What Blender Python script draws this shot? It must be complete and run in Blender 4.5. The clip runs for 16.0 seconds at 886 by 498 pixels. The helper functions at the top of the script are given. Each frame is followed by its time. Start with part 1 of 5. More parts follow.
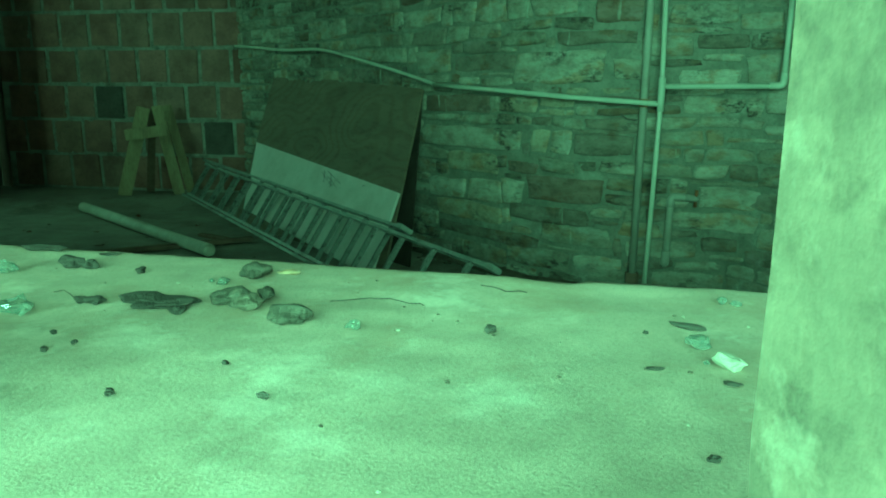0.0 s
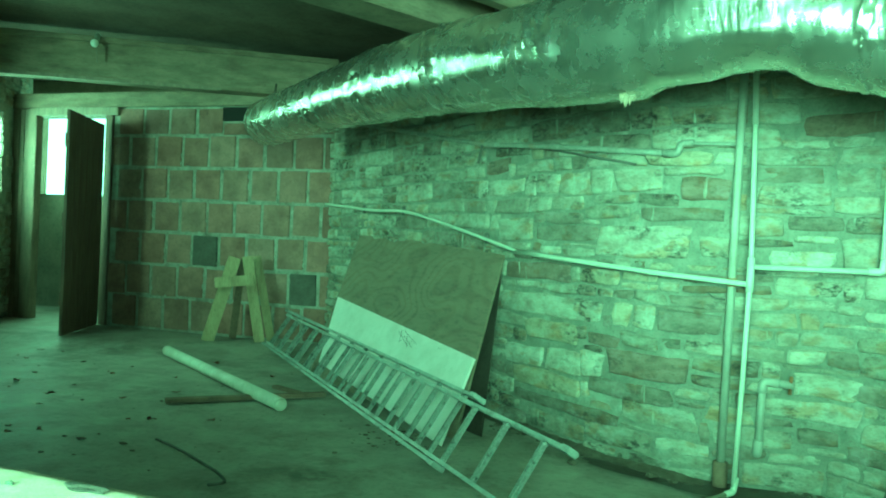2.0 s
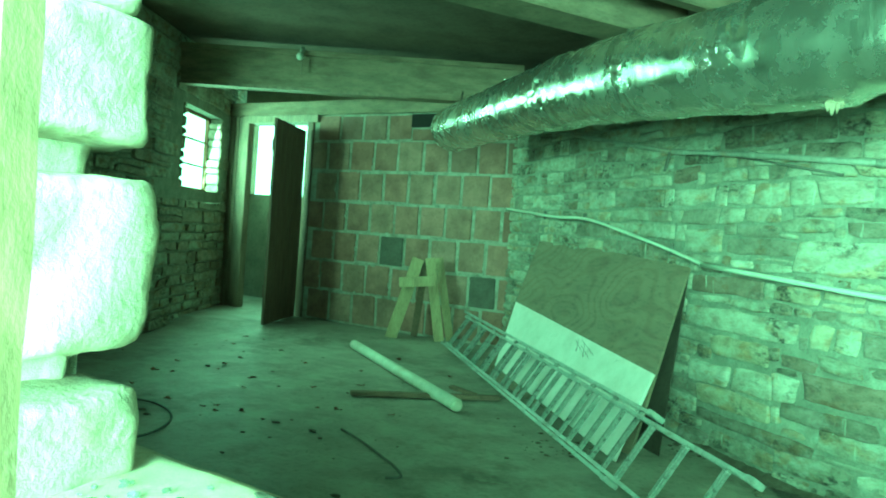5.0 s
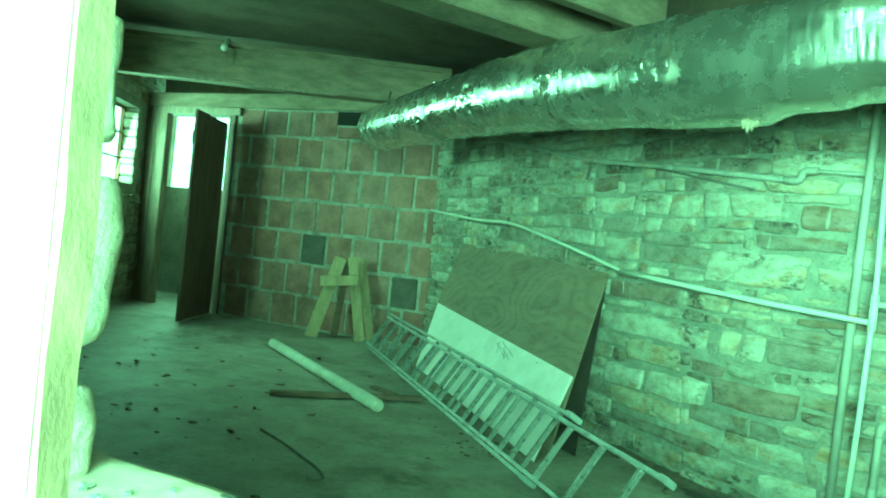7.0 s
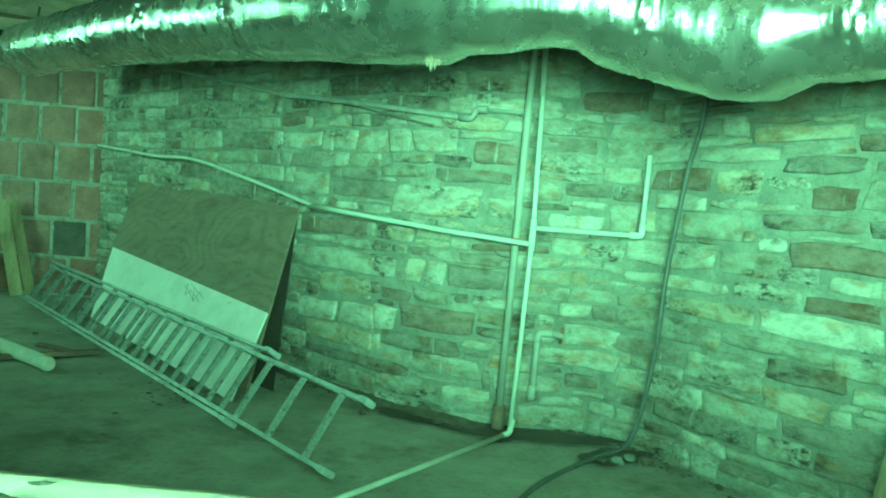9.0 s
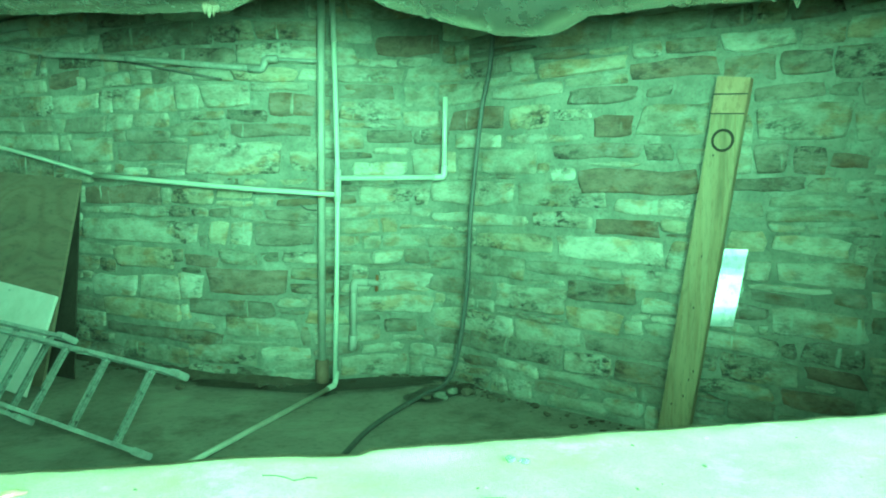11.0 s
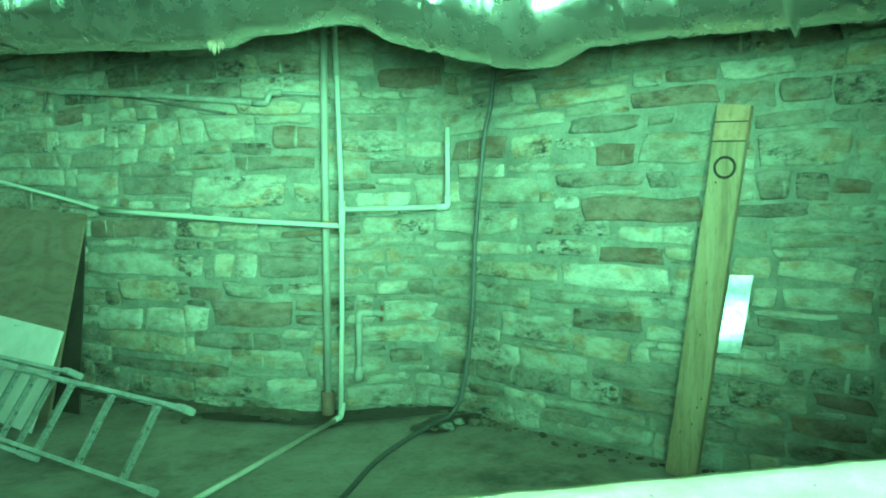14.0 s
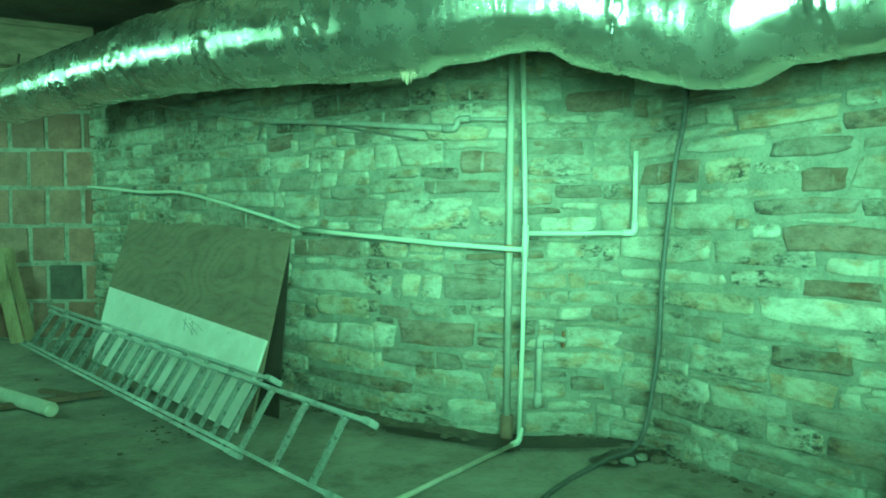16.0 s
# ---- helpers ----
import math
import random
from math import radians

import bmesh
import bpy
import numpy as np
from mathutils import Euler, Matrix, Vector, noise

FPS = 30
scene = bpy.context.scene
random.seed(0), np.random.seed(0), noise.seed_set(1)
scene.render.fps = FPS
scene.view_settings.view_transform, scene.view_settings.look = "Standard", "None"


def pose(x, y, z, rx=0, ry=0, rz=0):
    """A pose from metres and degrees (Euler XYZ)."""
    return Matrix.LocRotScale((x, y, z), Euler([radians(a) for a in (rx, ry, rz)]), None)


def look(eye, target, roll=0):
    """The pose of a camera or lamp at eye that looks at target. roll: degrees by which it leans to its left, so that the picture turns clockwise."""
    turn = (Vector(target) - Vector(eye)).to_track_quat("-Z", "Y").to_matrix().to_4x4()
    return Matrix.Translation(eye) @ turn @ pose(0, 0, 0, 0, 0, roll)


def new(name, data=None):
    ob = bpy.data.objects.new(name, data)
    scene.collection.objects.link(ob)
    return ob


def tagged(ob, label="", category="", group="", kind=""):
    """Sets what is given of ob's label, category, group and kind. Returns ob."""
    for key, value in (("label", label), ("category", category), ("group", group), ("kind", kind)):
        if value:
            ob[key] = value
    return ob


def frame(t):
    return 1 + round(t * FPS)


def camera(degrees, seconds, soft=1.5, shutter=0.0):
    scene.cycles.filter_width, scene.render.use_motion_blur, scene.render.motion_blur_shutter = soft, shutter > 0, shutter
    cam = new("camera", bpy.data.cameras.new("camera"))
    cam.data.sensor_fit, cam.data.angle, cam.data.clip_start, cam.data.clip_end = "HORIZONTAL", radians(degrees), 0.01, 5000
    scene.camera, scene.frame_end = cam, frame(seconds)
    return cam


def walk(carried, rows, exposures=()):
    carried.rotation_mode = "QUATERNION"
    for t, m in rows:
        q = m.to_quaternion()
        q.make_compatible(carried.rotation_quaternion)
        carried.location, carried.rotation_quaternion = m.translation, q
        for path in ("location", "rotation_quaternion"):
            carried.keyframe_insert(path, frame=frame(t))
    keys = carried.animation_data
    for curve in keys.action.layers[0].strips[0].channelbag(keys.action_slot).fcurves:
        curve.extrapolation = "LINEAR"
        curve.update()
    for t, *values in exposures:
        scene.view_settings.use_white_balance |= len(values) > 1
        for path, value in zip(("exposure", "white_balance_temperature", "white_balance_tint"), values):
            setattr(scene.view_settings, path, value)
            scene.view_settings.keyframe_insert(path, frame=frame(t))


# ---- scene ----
import collections

cam = camera(60.8, 16.0, soft=1.95)

PATH = [
    (0, (0.277, -0.216, 1.054), (-0.095, 1.704, 0.639), 0.2),
    (0.5, (0.258, -0.169, 1.069), (-0.177, 1.752, 0.726), 1.5),
    (1, (0.246, -0.144, 1.095), (-0.284, 1.774, 0.893), 1.9),
    (1.5, (0.256, -0.143, 1.138), (-0.32, 1.77, 1.036), 2.2),
    (2, (0.26, -0.156, 1.121), (-0.327, 1.755, 1.101), 2.6),
    (2.5, (0.263, -0.16, 1.136), (-0.385, 1.732, 1.156), 3.1),
    (3, (0.267, -0.163, 1.141), (-0.438, 1.708, 1.174), 4.2),
    (3.5, (0.279, -0.173, 1.157), (-0.555, 1.645, 1.149), 4.9),
    (4, (0.275, -0.162, 1.153), (-0.675, 1.598, 1.127), 4.9),
    (6.5, (0.268, -0.174, 1.157), (-0.772, 1.533, 1.104), 4.0),
    (7, (0.240, -0.197, 1.156), (-0.584, 1.606, 1.132), 5.9),
    (7.5, (0.185, -0.215, 1.155), (-0.372, 1.705, 1.116), 7.9),
    (8, (0.188, -0.214, 1.145), (-0.077, 1.768, 1.099), 8.9),
    (8.5, (0.178, -0.215, 1.139), (0.14, 1.784, 1.071), 10.1),
    (9, (0.179, -0.203, 1.133), (0.166, 1.794, 1.024), 4.7),
    (9.5, (0.224, -0.167, 1.103), (0.376, 1.82, 0.928), 2.6),
    (10, (0.213, -0.171, 1.103), (0.528, 1.79, 0.861), 2.2),
    (12.5, (0.213, -0.189, 1.121), (0.754, 1.732, 0.984), -1.5),
    (13, (0.216, -0.184, 1.127), (0.73, 1.742, 0.961), -1.6),
    (13.5, (0.209, -0.185, 1.119), (0.715, 1.743, 0.965), -1.1),
    (14, (0.203, -0.185, 1.124), (0.67, 1.755, 0.986), -0.8),
    (14.5, (0.198, -0.184, 1.132), (0.624, 1.766, 1.005), -0.4),
    (15, (0.197, -0.19, 1.136), (0.565, 1.772, 1.021), 0.2),
    (15.5, (0.208, -0.194, 1.15), (0.445, 1.789, 1.051), 0.1),
    (16, (0.224, -0.178, 1.134), (0.204, 1.821, 1.058), 0.0),
]

# ---- light ----
EXPO = [(t, e, 5200, -122) for t, e in ((0, -2.1), (0.5, -1.68), (1, -0.95), (1.5, -0.5), (2, -0.12), (2.5, 0.03), (3.5, 0.14), (6.5, 0.2), (8, -0.04), (10, -0.22), (12.5, -0.17), (16, -0.24))]
walk(cam, [(t, look(eye, target, roll)) for t, eye, target, roll in PATH], EXPO)

world = bpy.data.worlds.new("sky")
scene.world = world
world.use_nodes = True
wn, wl = world.node_tree.nodes, world.node_tree.links
sky = wn.new("ShaderNodeTexSky")
sky.sky_type, sky.sun_disc = "NISHITA", False
sky.sun_elevation, sky.sun_rotation = radians(48), radians(200)
wn["Background"].inputs[1].default_value = 0.06
wl.new(sky.outputs[0], wn["Background"].inputs[0])

sun = new("sun", bpy.data.lights.new("sun", "SUN"))
sun.data.energy, sun.data.angle, sun.data.color = .5, radians(12), (1, .95, .88)
sun.matrix_world = look((0, 0, 0), (.3, .75, -1.0))


def window_light(name, at, to, sx, sy, power, col=(1, 1, 1)):
    L = bpy.data.lights.new(name, "AREA")
    L.shape, L.size, L.size_y, L.energy, L.color = "RECTANGLE", sx, sy, power, col
    ob = new(name, L)
    ob.matrix_world = look(at, to)
    return ob


window_light("window_light", (.08, -2.6, 1.64), (-.6, 3.5, 1.2), 4.6, 1.7, 2680)
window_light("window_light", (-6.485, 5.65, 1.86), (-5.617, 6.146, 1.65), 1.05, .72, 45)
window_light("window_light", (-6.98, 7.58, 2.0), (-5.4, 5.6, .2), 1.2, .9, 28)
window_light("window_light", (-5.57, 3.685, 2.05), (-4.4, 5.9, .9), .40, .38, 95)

# ---- materials ----


def mat(name, col, col2=None, rough=.8, metal=0.0, scale=8.0, bump=.3, fine=60.0, stain=None, stain_amt=0.0,
        smear=None, spec=.4, ramp=None, island=False, stretch=(1, 1, 1), dist=.01, grain=None, weather=0.0, speck=.55):
    """A surface with two scales of colour change, stains and fine relief."""
    m = bpy.data.materials.new(name)
    m.use_nodes = True
    nt, N = m.node_tree, m.node_tree.nodes
    lk = nt.links.new
    b = N["Principled BSDF"]
    b.inputs["Roughness"].default_value, b.inputs["Metallic"].default_value = rough, metal
    b.inputs["Specular IOR Level"].default_value = spec
    mp = N.new("ShaderNodeMapping")
    mp.inputs["Scale"].default_value = stretch
    geo = N.new("ShaderNodeNewGeometry")
    lk(geo.outputs["Position"], mp.inputs[0])

    def noise_tex(sc, detail=5, r=.6):
        n = N.new("ShaderNodeTexNoise")
        n.inputs["Scale"].default_value, n.inputs["Detail"].default_value, n.inputs["Roughness"].default_value = sc, detail, r
        lk(mp.outputs[0], n.inputs["Vector"])
        return n

    def mix(a, bb, fac, kind="MIX"):
        x = N.new("ShaderNodeMix")
        x.data_type, x.blend_type = "RGBA", kind
        for sock, v in ((x.inputs[6], a), (x.inputs[7], bb), (x.inputs[0], fac)):
            if hasattr(v, "is_output"):
                lk(v, sock)
            else:
                sock.default_value = (*v, 1) if isinstance(v, tuple) else v
        return x.outputs[2]

    def step(sock, lo, hi):
        r = N.new("ShaderNodeMapRange")
        r.inputs[1].default_value, r.inputs[2].default_value = lo, hi
        lk(sock, r.inputs[0])
        return r.outputs[0]

    n1, n2 = noise_tex(scale), noise_tex(fine, 4, .7)
    if ramp:
        cr = N.new("ShaderNodeValToRGB")
        cr.color_ramp.interpolation = "LINEAR"
        els = cr.color_ramp.elements
        while len(els) < len(ramp):
            els.new(.5)
        for e, (p, c) in zip(els, ramp):
            e.position, e.color = p, (*c, 1)
        if island:
            lk(geo.outputs["Random Per Island"], cr.inputs[0])
        else:
            oi = N.new("ShaderNodeObjectInfo")
            lk(oi.outputs["Random"], cr.inputs[0])
        base = cr.outputs[0]
        c2 = mix(base, tuple(c * .55 for c in (1, .95, .9)), 1.0, "MULTIPLY")
    else:
        base = mix(col, col, 0.0)
        c2 = mix(col2 or tuple(c * .6 for c in col), (0, 0, 0), 0.0)
    out = mix(base, c2, step(n1.outputs[0], .38, .68))
    out = mix(out, mix(out, (speck,) * 3, 1.0, "MULTIPLY"), step(n2.outputs[0], .5, .8))
    if grain:
        turn, st, sc, rings, amt = grain
        rot = N.new("ShaderNodeMapping")
        rot.vector_type = "POINT"
        rot.inputs["Rotation"].default_value, rot.inputs["Scale"].default_value = turn, st
        lk(geo.outputs["Position"], rot.inputs[0])
        wv = N.new("ShaderNodeTexNoise")
        wv.inputs["Scale"].default_value, wv.inputs["Detail"].default_value, wv.inputs["Roughness"].default_value = sc, 1.2, .35
        lk(rot.outputs[0], wv.inputs["Vector"])
        k1, k2 = N.new("ShaderNodeMath"), N.new("ShaderNodeMath")
        k1.operation, k2.operation = "MULTIPLY", "SINE"
        k1.inputs[1].default_value = rings
        lk(wv.outputs[0], k1.inputs[0]), lk(k1.outputs[0], k2.inputs[0])
        out = mix(out, mix(out, (amt, amt * .97, amt * .93), 1.0, "MULTIPLY"), step(k2.outputs[0], .1, 1.0))
    if stain:
        n3 = noise_tex(scale * .35, 6, .7)
        out = mix(out, stain, mix((0, 0, 0), (stain_amt,) * 3, step(n3.outputs[0], .52, .66)))
    if smear:
        n4 = noise_tex(scale * .55, 5, .75)
        out = mix(out, smear, step(n4.outputs[0], .54, .70))
    if weather:
        # rusty veins, black mould in patches, pale lime runs
        v1, v2, v3 = noise_tex(19, 7, .75), noise_tex(3.1, 2, .5), noise_tex(6.0, 4, .6)
        both = N.new("ShaderNodeMath")
        both.operation = "MULTIPLY"
        lk(step(v1.outputs[0], .47, .60), both.inputs[0]), lk(step(v2.outputs[0], .56 - .06 * weather, .72 - .05 * weather), both.inputs[1])
        out = mix(out, mix(out, (.80, .71, .61), 1.0, "MULTIPLY"), step(v3.outputs[0], .54, .64))
        out = mix(out, (.045, .042, .035), both.outputs[0])
        run = N.new("ShaderNodeMapping")
        run.inputs["Scale"].default_value = (1, 1, .12)
        lk(geo.outputs["Position"], run.inputs[0])
        v4 = N.new("ShaderNodeTexNoise")
        v4.inputs["Scale"].default_value, v4.inputs["Detail"].default_value = 26, 3
        lk(run.outputs[0], v4.inputs["Vector"])
        lime = N.new("ShaderNodeMath")
        lime.operation = "MULTIPLY"
        lk(step(v4.outputs[0], .64, .73), lime.inputs[0])
        lk(step(noise_tex(1.7, 2, .5).outputs[0], .45, .62), lime.inputs[1])
        out = mix(out, (.46, .48, .40), lime.outputs[0])
    lk(out, b.inputs["Base Color"])
    if bump:
        bp = N.new("ShaderNodeBump")
        bp.inputs["Strength"].default_value, bp.inputs["Distance"].default_value = bump, dist
        s = N.new("ShaderNodeMath")
        s.operation = "ADD"
        lk(n1.outputs[0], s.inputs[0]), lk(n2.outputs[0], s.inputs[1])
        lk(s.outputs[0], bp.inputs["Height"])
        lk(bp.outputs[0], b.inputs["Normal"])
    return m


TONES = {
    "w": [(0.0, (.53, .522, .43)), (1.0, (.61, .60, .495))],
    "p": [(0.0, (.43, .418, .337)), (.5, (.485, .472, .383)), (1.0, (.53, .513, .415))],
    "m": [(0.0, (.345, .335, .265)), (.5, (.395, .385, .31)), (1.0, (.44, .425, .345))],
    "t": [(0.0, (.425, .395, .295)), (1.0, (.475, .445, .335))],
    "d": [(0.0, (.225, .212, .17)), (.5, (.265, .248, .20)), (1.0, (.31, .292, .235))],
    "b": [(0.0, (.185, .153, .118)), (.5, (.215, .18, .14)), (1.0, (.255, .222, .175))],
    "k": [(0.0, (.22, .212, .168)), (1.0, (.30, .288, .23))],
}


def stone_mat(name, ramp, island):
    ramp = [(p, (r * .98, g, b * 1.02)) for p, (r, g, b) in ramp]
    mid = ramp[len(ramp) // 2][1]
    return mat(name, (.4, .3, .2), ramp=ramp, scale=9, fine=55, bump=.6, dist=.012, stretch=(1, 1, 1.9), rough=.9, stain=(.10, .085, .065), stain_amt=.4, smear=tuple(.7 * c + .12 for c in mid), weather=2.6 if name.endswith("k") else 1.0, island=island)


M_STONES = {k: stone_mat("sandstone_" + k, r, False) for k, r in TONES.items()}
M_STONES_FAR = {k: stone_mat("sandstone_far_" + k, r, True) for k, r in TONES.items()}
M_STONE_I = stone_mat("sandstone_far", [(0.0, (.27, .245, .19)), (.25, (.50, .49, .395)), (.5, (.24, .20, .155)), (.75, (.44, .435, .35)), (1.0, (.38, .36, .285))], True)
M_JAMB = mat("limestone_jamb", (.43, .395, .315), (.29, .265, .21), scale=26, fine=90, bump=.4, dist=.008, rough=.95, stain=(.2, .17, .125), stain_amt=.6)
M_MORTAR = mat("mortar", (.29, .29, .24), (.195, .196, .162), scale=9, fine=70, bump=.9, rough=.95, stain=(.16, .155, .125), stain_amt=.6, smear=(.38, .382, .32))
M_JOINT = mat("pale_joint", (.385, .38, .325), (.235, .23, .195), scale=11, fine=60, bump=.7, rough=.95, stain=(.12, .10, .085), stain_amt=.7, smear=(.40, .39, .34))
TILES = [(0.0, (.25, .165, .13)), (.3, (.285, .20, .162)), (.55, (.225, .152, .12)), (.8, (.30, .23, .184)), (1.0, (.195, .142, .117))]
M_TILE = mat("clay_tile", (.3, .15, .1), ramp=TILES, scale=4.5, fine=40, bump=.25, rough=.75, stain=(.13, .09, .075), stain_amt=.55)
M_TILE_GREY = mat("grey_tile", (.125, .115, .098), (.085, .078, .068), scale=6, fine=40, bump=.3)
M_FLOOR = mat("concrete_floor", (.325, .305, .258), (.215, .20, .17), scale=3.4, fine=30, bump=.3, rough=.62, stain=(.09, .08, .066), stain_amt=.85, smear=(.38, .36, .305))
M_SILL = mat("sill_concrete", (.48, .43, .345), (.37, .33, .265), scale=30, fine=620, bump=.35, dist=.002, rough=.92, stain=(.31, .26, .19), stain_amt=.65, smear=(.60, .56, .47))
M_DARKWOOD = mat("old_timber", (.22, .155, .10), (.13, .09, .06), scale=4, fine=30, bump=.4, rough=.85, stretch=(1, 1, 5))
M_BEAMWOOD = mat("beam_timber", (.255, .22, .163), (.15, .125, .092), scale=4, fine=30, bump=.4, rough=.85, stretch=(1, 1, 4))
M_DECK = mat("deck_boards", (.105, .085, .064), (.066, .052, .04), scale=3, fine=24, bump=.4, rough=.9)
M_DOOR = mat("door_boards", (.165, .13, .10), (.105, .083, .065), scale=5, fine=40, bump=.3, rough=.7, stretch=(4, 4, .6))
M_PALEWOOD = mat("pale_frame", (.27, .235, .18), (.18, .155, .12), scale=6, fine=40, bump=.2, rough=.7, stretch=(3, 3, .6))
M_SAWN = mat("sawn_pine", (.43, .375, .235), (.32, .275, .17), scale=5, fine=40, bump=.25, rough=.8, stretch=(3, 3, .6), stain=(.16, .125, .085), stain_amt=.65)
M_STRIP = mat("old_brown_strip", (.185, .145, .105), (.115, .09, .068), scale=6, fine=40, bump=.3, rough=.85, stain=(.07, .058, .046), stain_amt=.6)
M_PINE = mat("pine_board", (.325, .283, .182), (.235, .203, .13), scale=5, fine=36, bump=.25, rough=.75, stretch=(3.5, 3.5, .5), grain=((0, 0, .6), (11, 11, .35), 1.6, 34.0, .84), stain=(.13, .105, .065), stain_amt=.7)
M_PLY = mat("plywood", (.192, .167, .124), (.145, .126, .094), scale=4, fine=24, bump=.12, rough=.75, stretch=(.6, .6, 2.2), stain=(.16, .13, .10), stain_amt=.4, grain=((0, 0, .72), (.5, 1, 1.6), 1.7, 80.0, .86))
M_WHITEBOARD = mat("white_board", (.68, .665, .625), (.57, .555, .51), scale=4, fine=30, bump=.05, rough=.55, stain=(.45, .42, .36), stain_amt=.3, speck=.86)
M_PVC = mat("white_pvc", (.60, .62, .52), (.52, .535, .45), scale=6, fine=40, bump=.03, rough=.4, stain=(.6, .54, .42), stain_amt=.3, speck=.86)
M_PVC_DUST = mat("dusty_floor_pipe", (.64, .63, .54), (.52, .51, .43), scale=6, fine=40, bump=.05, rough=.55, speck=.8, stain=(.3, .27, .2), stain_amt=.5)
M_PVC_DULL = mat("dusty_pvc", (.40, .40, .345), (.31, .305, .26), scale=6, fine=40, bump=.05, rough=.55, speck=.86)
M_GALV = mat("galvanised_pipe", (.35, .35, .305), (.25, .25, .217), scale=14, fine=50, bump=.1, rough=.6, metal=.1, stain=(.3, .17, .08), stain_amt=.3)
M_RUST = mat("rust", (.20, .115, .06), (.12, .07, .04), scale=14, fine=60, bump=.4, rough=.9)
M_BAND = mat("rusty_band", (.36, .25, .13), (.26, .18, .10), scale=20, fine=60, bump=.2, rough=.85)
M_IRON = mat("dark_iron", (.13, .125, .11), (.085, .08, .07), scale=14, fine=60, bump=.2, rough=.7)
M_NEARBLACK = mat("near_black_brown", (.05, .043, .034), (.03, .026, .02), scale=6, fine=50, bump=.2, rough=.85)
M_ALU = mat("aluminium", (.44, .45, .415), (.31, .315, .29), scale=9, fine=60, bump=.06, rough=.55, metal=.4, stain=(.13, .12, .10), stain_amt=.7)
M_RUNG = mat("dirty_aluminium", (.30, .305, .278), (.215, .218, .198), scale=95, fine=120, bump=.1, rough=.6, metal=.3, stain=(.03, .027, .022), stain_amt=1.0)
M_HOSE = mat("black_hose", (.12, .12, .11), (.08, .08, .075), scale=9, fine=50, bump=.1, rough=.65)
M_DIRT = mat("dirt", (.13, .115, .088), (.07, .06, .045), scale=12, fine=60, bump=.6, rough=.95)
M_WET = mat("wet_soil", (.055, .045, .035), (.035, .03, .024), scale=8, fine=40, bump=.4, rough=.4)
M_LEAF = mat("dry_leaf", (.14, .085, .045), (.09, .05, .03), scale=30, fine=90, bump=.3, rough=.8)
M_CRUMB = mat("dusty_glass_lump", (.085, .08, .063), (.035, .033, .026), scale=70, fine=200, bump=.8, dist=.004, rough=.7, spec=.25, stain=(.22, .20, .155), stain_amt=.5)
M_BARK = mat("bark_chip", (.062, .058, .048), (.035, .032, .026), scale=40, fine=150, bump=.5, rough=.85)
M_CHIP = mat("stone_chip", (.45, .435, .355), (.34, .325, .265), scale=40, fine=120, bump=.3, rough=.85)
M_STUCCO = mat("rough_plaster", (.30, .27, .21), (.20, .18, .14), scale=3, fine=30, bump=.4, rough=.95)
M_MARK = mat("black_marker", (.02, .02, .02), rough=.6, bump=0)
M_PAPER = mat("shiny_sheet", (.95, .95, .95), (.90, .91, .92), scale=5, fine=30, bump=.02, rough=.38, metal=.8)
M_GRASS = mat("grass_ground", (.10, .13, .05), (.07, .08, .035), scale=2, fine=20, bump=.6, rough=.95)
M_WHITEPAINT = mat("white_paint", (.80, .79, .74), (.68, .66, .6), scale=12, fine=50, bump=.2, rough=.6, stain=(.42, .33, .22), stain_amt=.35)
M_RAWEDGE = mat("weathered_edge", (.36, .29, .19), (.25, .19, .12), scale=14, fine=70, bump=.15, rough=.85, stretch=(1, 1, .5))
M_POST = mat("flaking_post", (.25, .225, .17), (.135, .125, .095), scale=60, fine=150, bump=.2, dist=.003, rough=.9, stain=(.075, .07, .055), stain_amt=.75, smear=(.36, .335, .265))
M_POSTEDGE = mat("raw_post_edge", (.17, .135, .085), (.10, .08, .05), scale=40, fine=140, bump=.25, dist=.004, rough=.9, stain=(.06, .05, .035), stain_amt=.6, smear=(.30, .26, .18), stretch=(1, 1, .5))


def plain(name, col, rough=.5, metal=0.0, trans=0.0):
    m = bpy.data.materials.new(name)
    m.use_nodes = True
    b = m.node_tree.nodes["Principled BSDF"]
    b.inputs["Base Color"].default_value = (*col, 1)
    b.inputs["Roughness"].default_value, b.inputs["Metallic"].default_value = rough, metal
    b.inputs["Transmission Weight"].default_value = trans
    return m


M_GLASS = plain("broken_glass", (.62, .66, .58), .12, 0, .85)
M_BULB = plain("bulb_glass", (.85, .85, .8), .15)
M_BLACK = plain("dark_void", (.012, .011, .010), .95)


def glow(name, col, strength):
    m = bpy.data.materials.new(name)
    m.use_nodes = True
    n, l = m.node_tree.nodes, m.node_tree.links
    n.remove(n["Principled BSDF"])
    e = n.new("ShaderNodeEmission")
    e.inputs[0].default_value, e.inputs[1].default_value = (*col, 1), strength
    l.new(e.outputs[0], n["Material Output"].inputs[0])
    return m


M_DAY = glow("daylight_beyond", (1, 1, 1), 5.0)

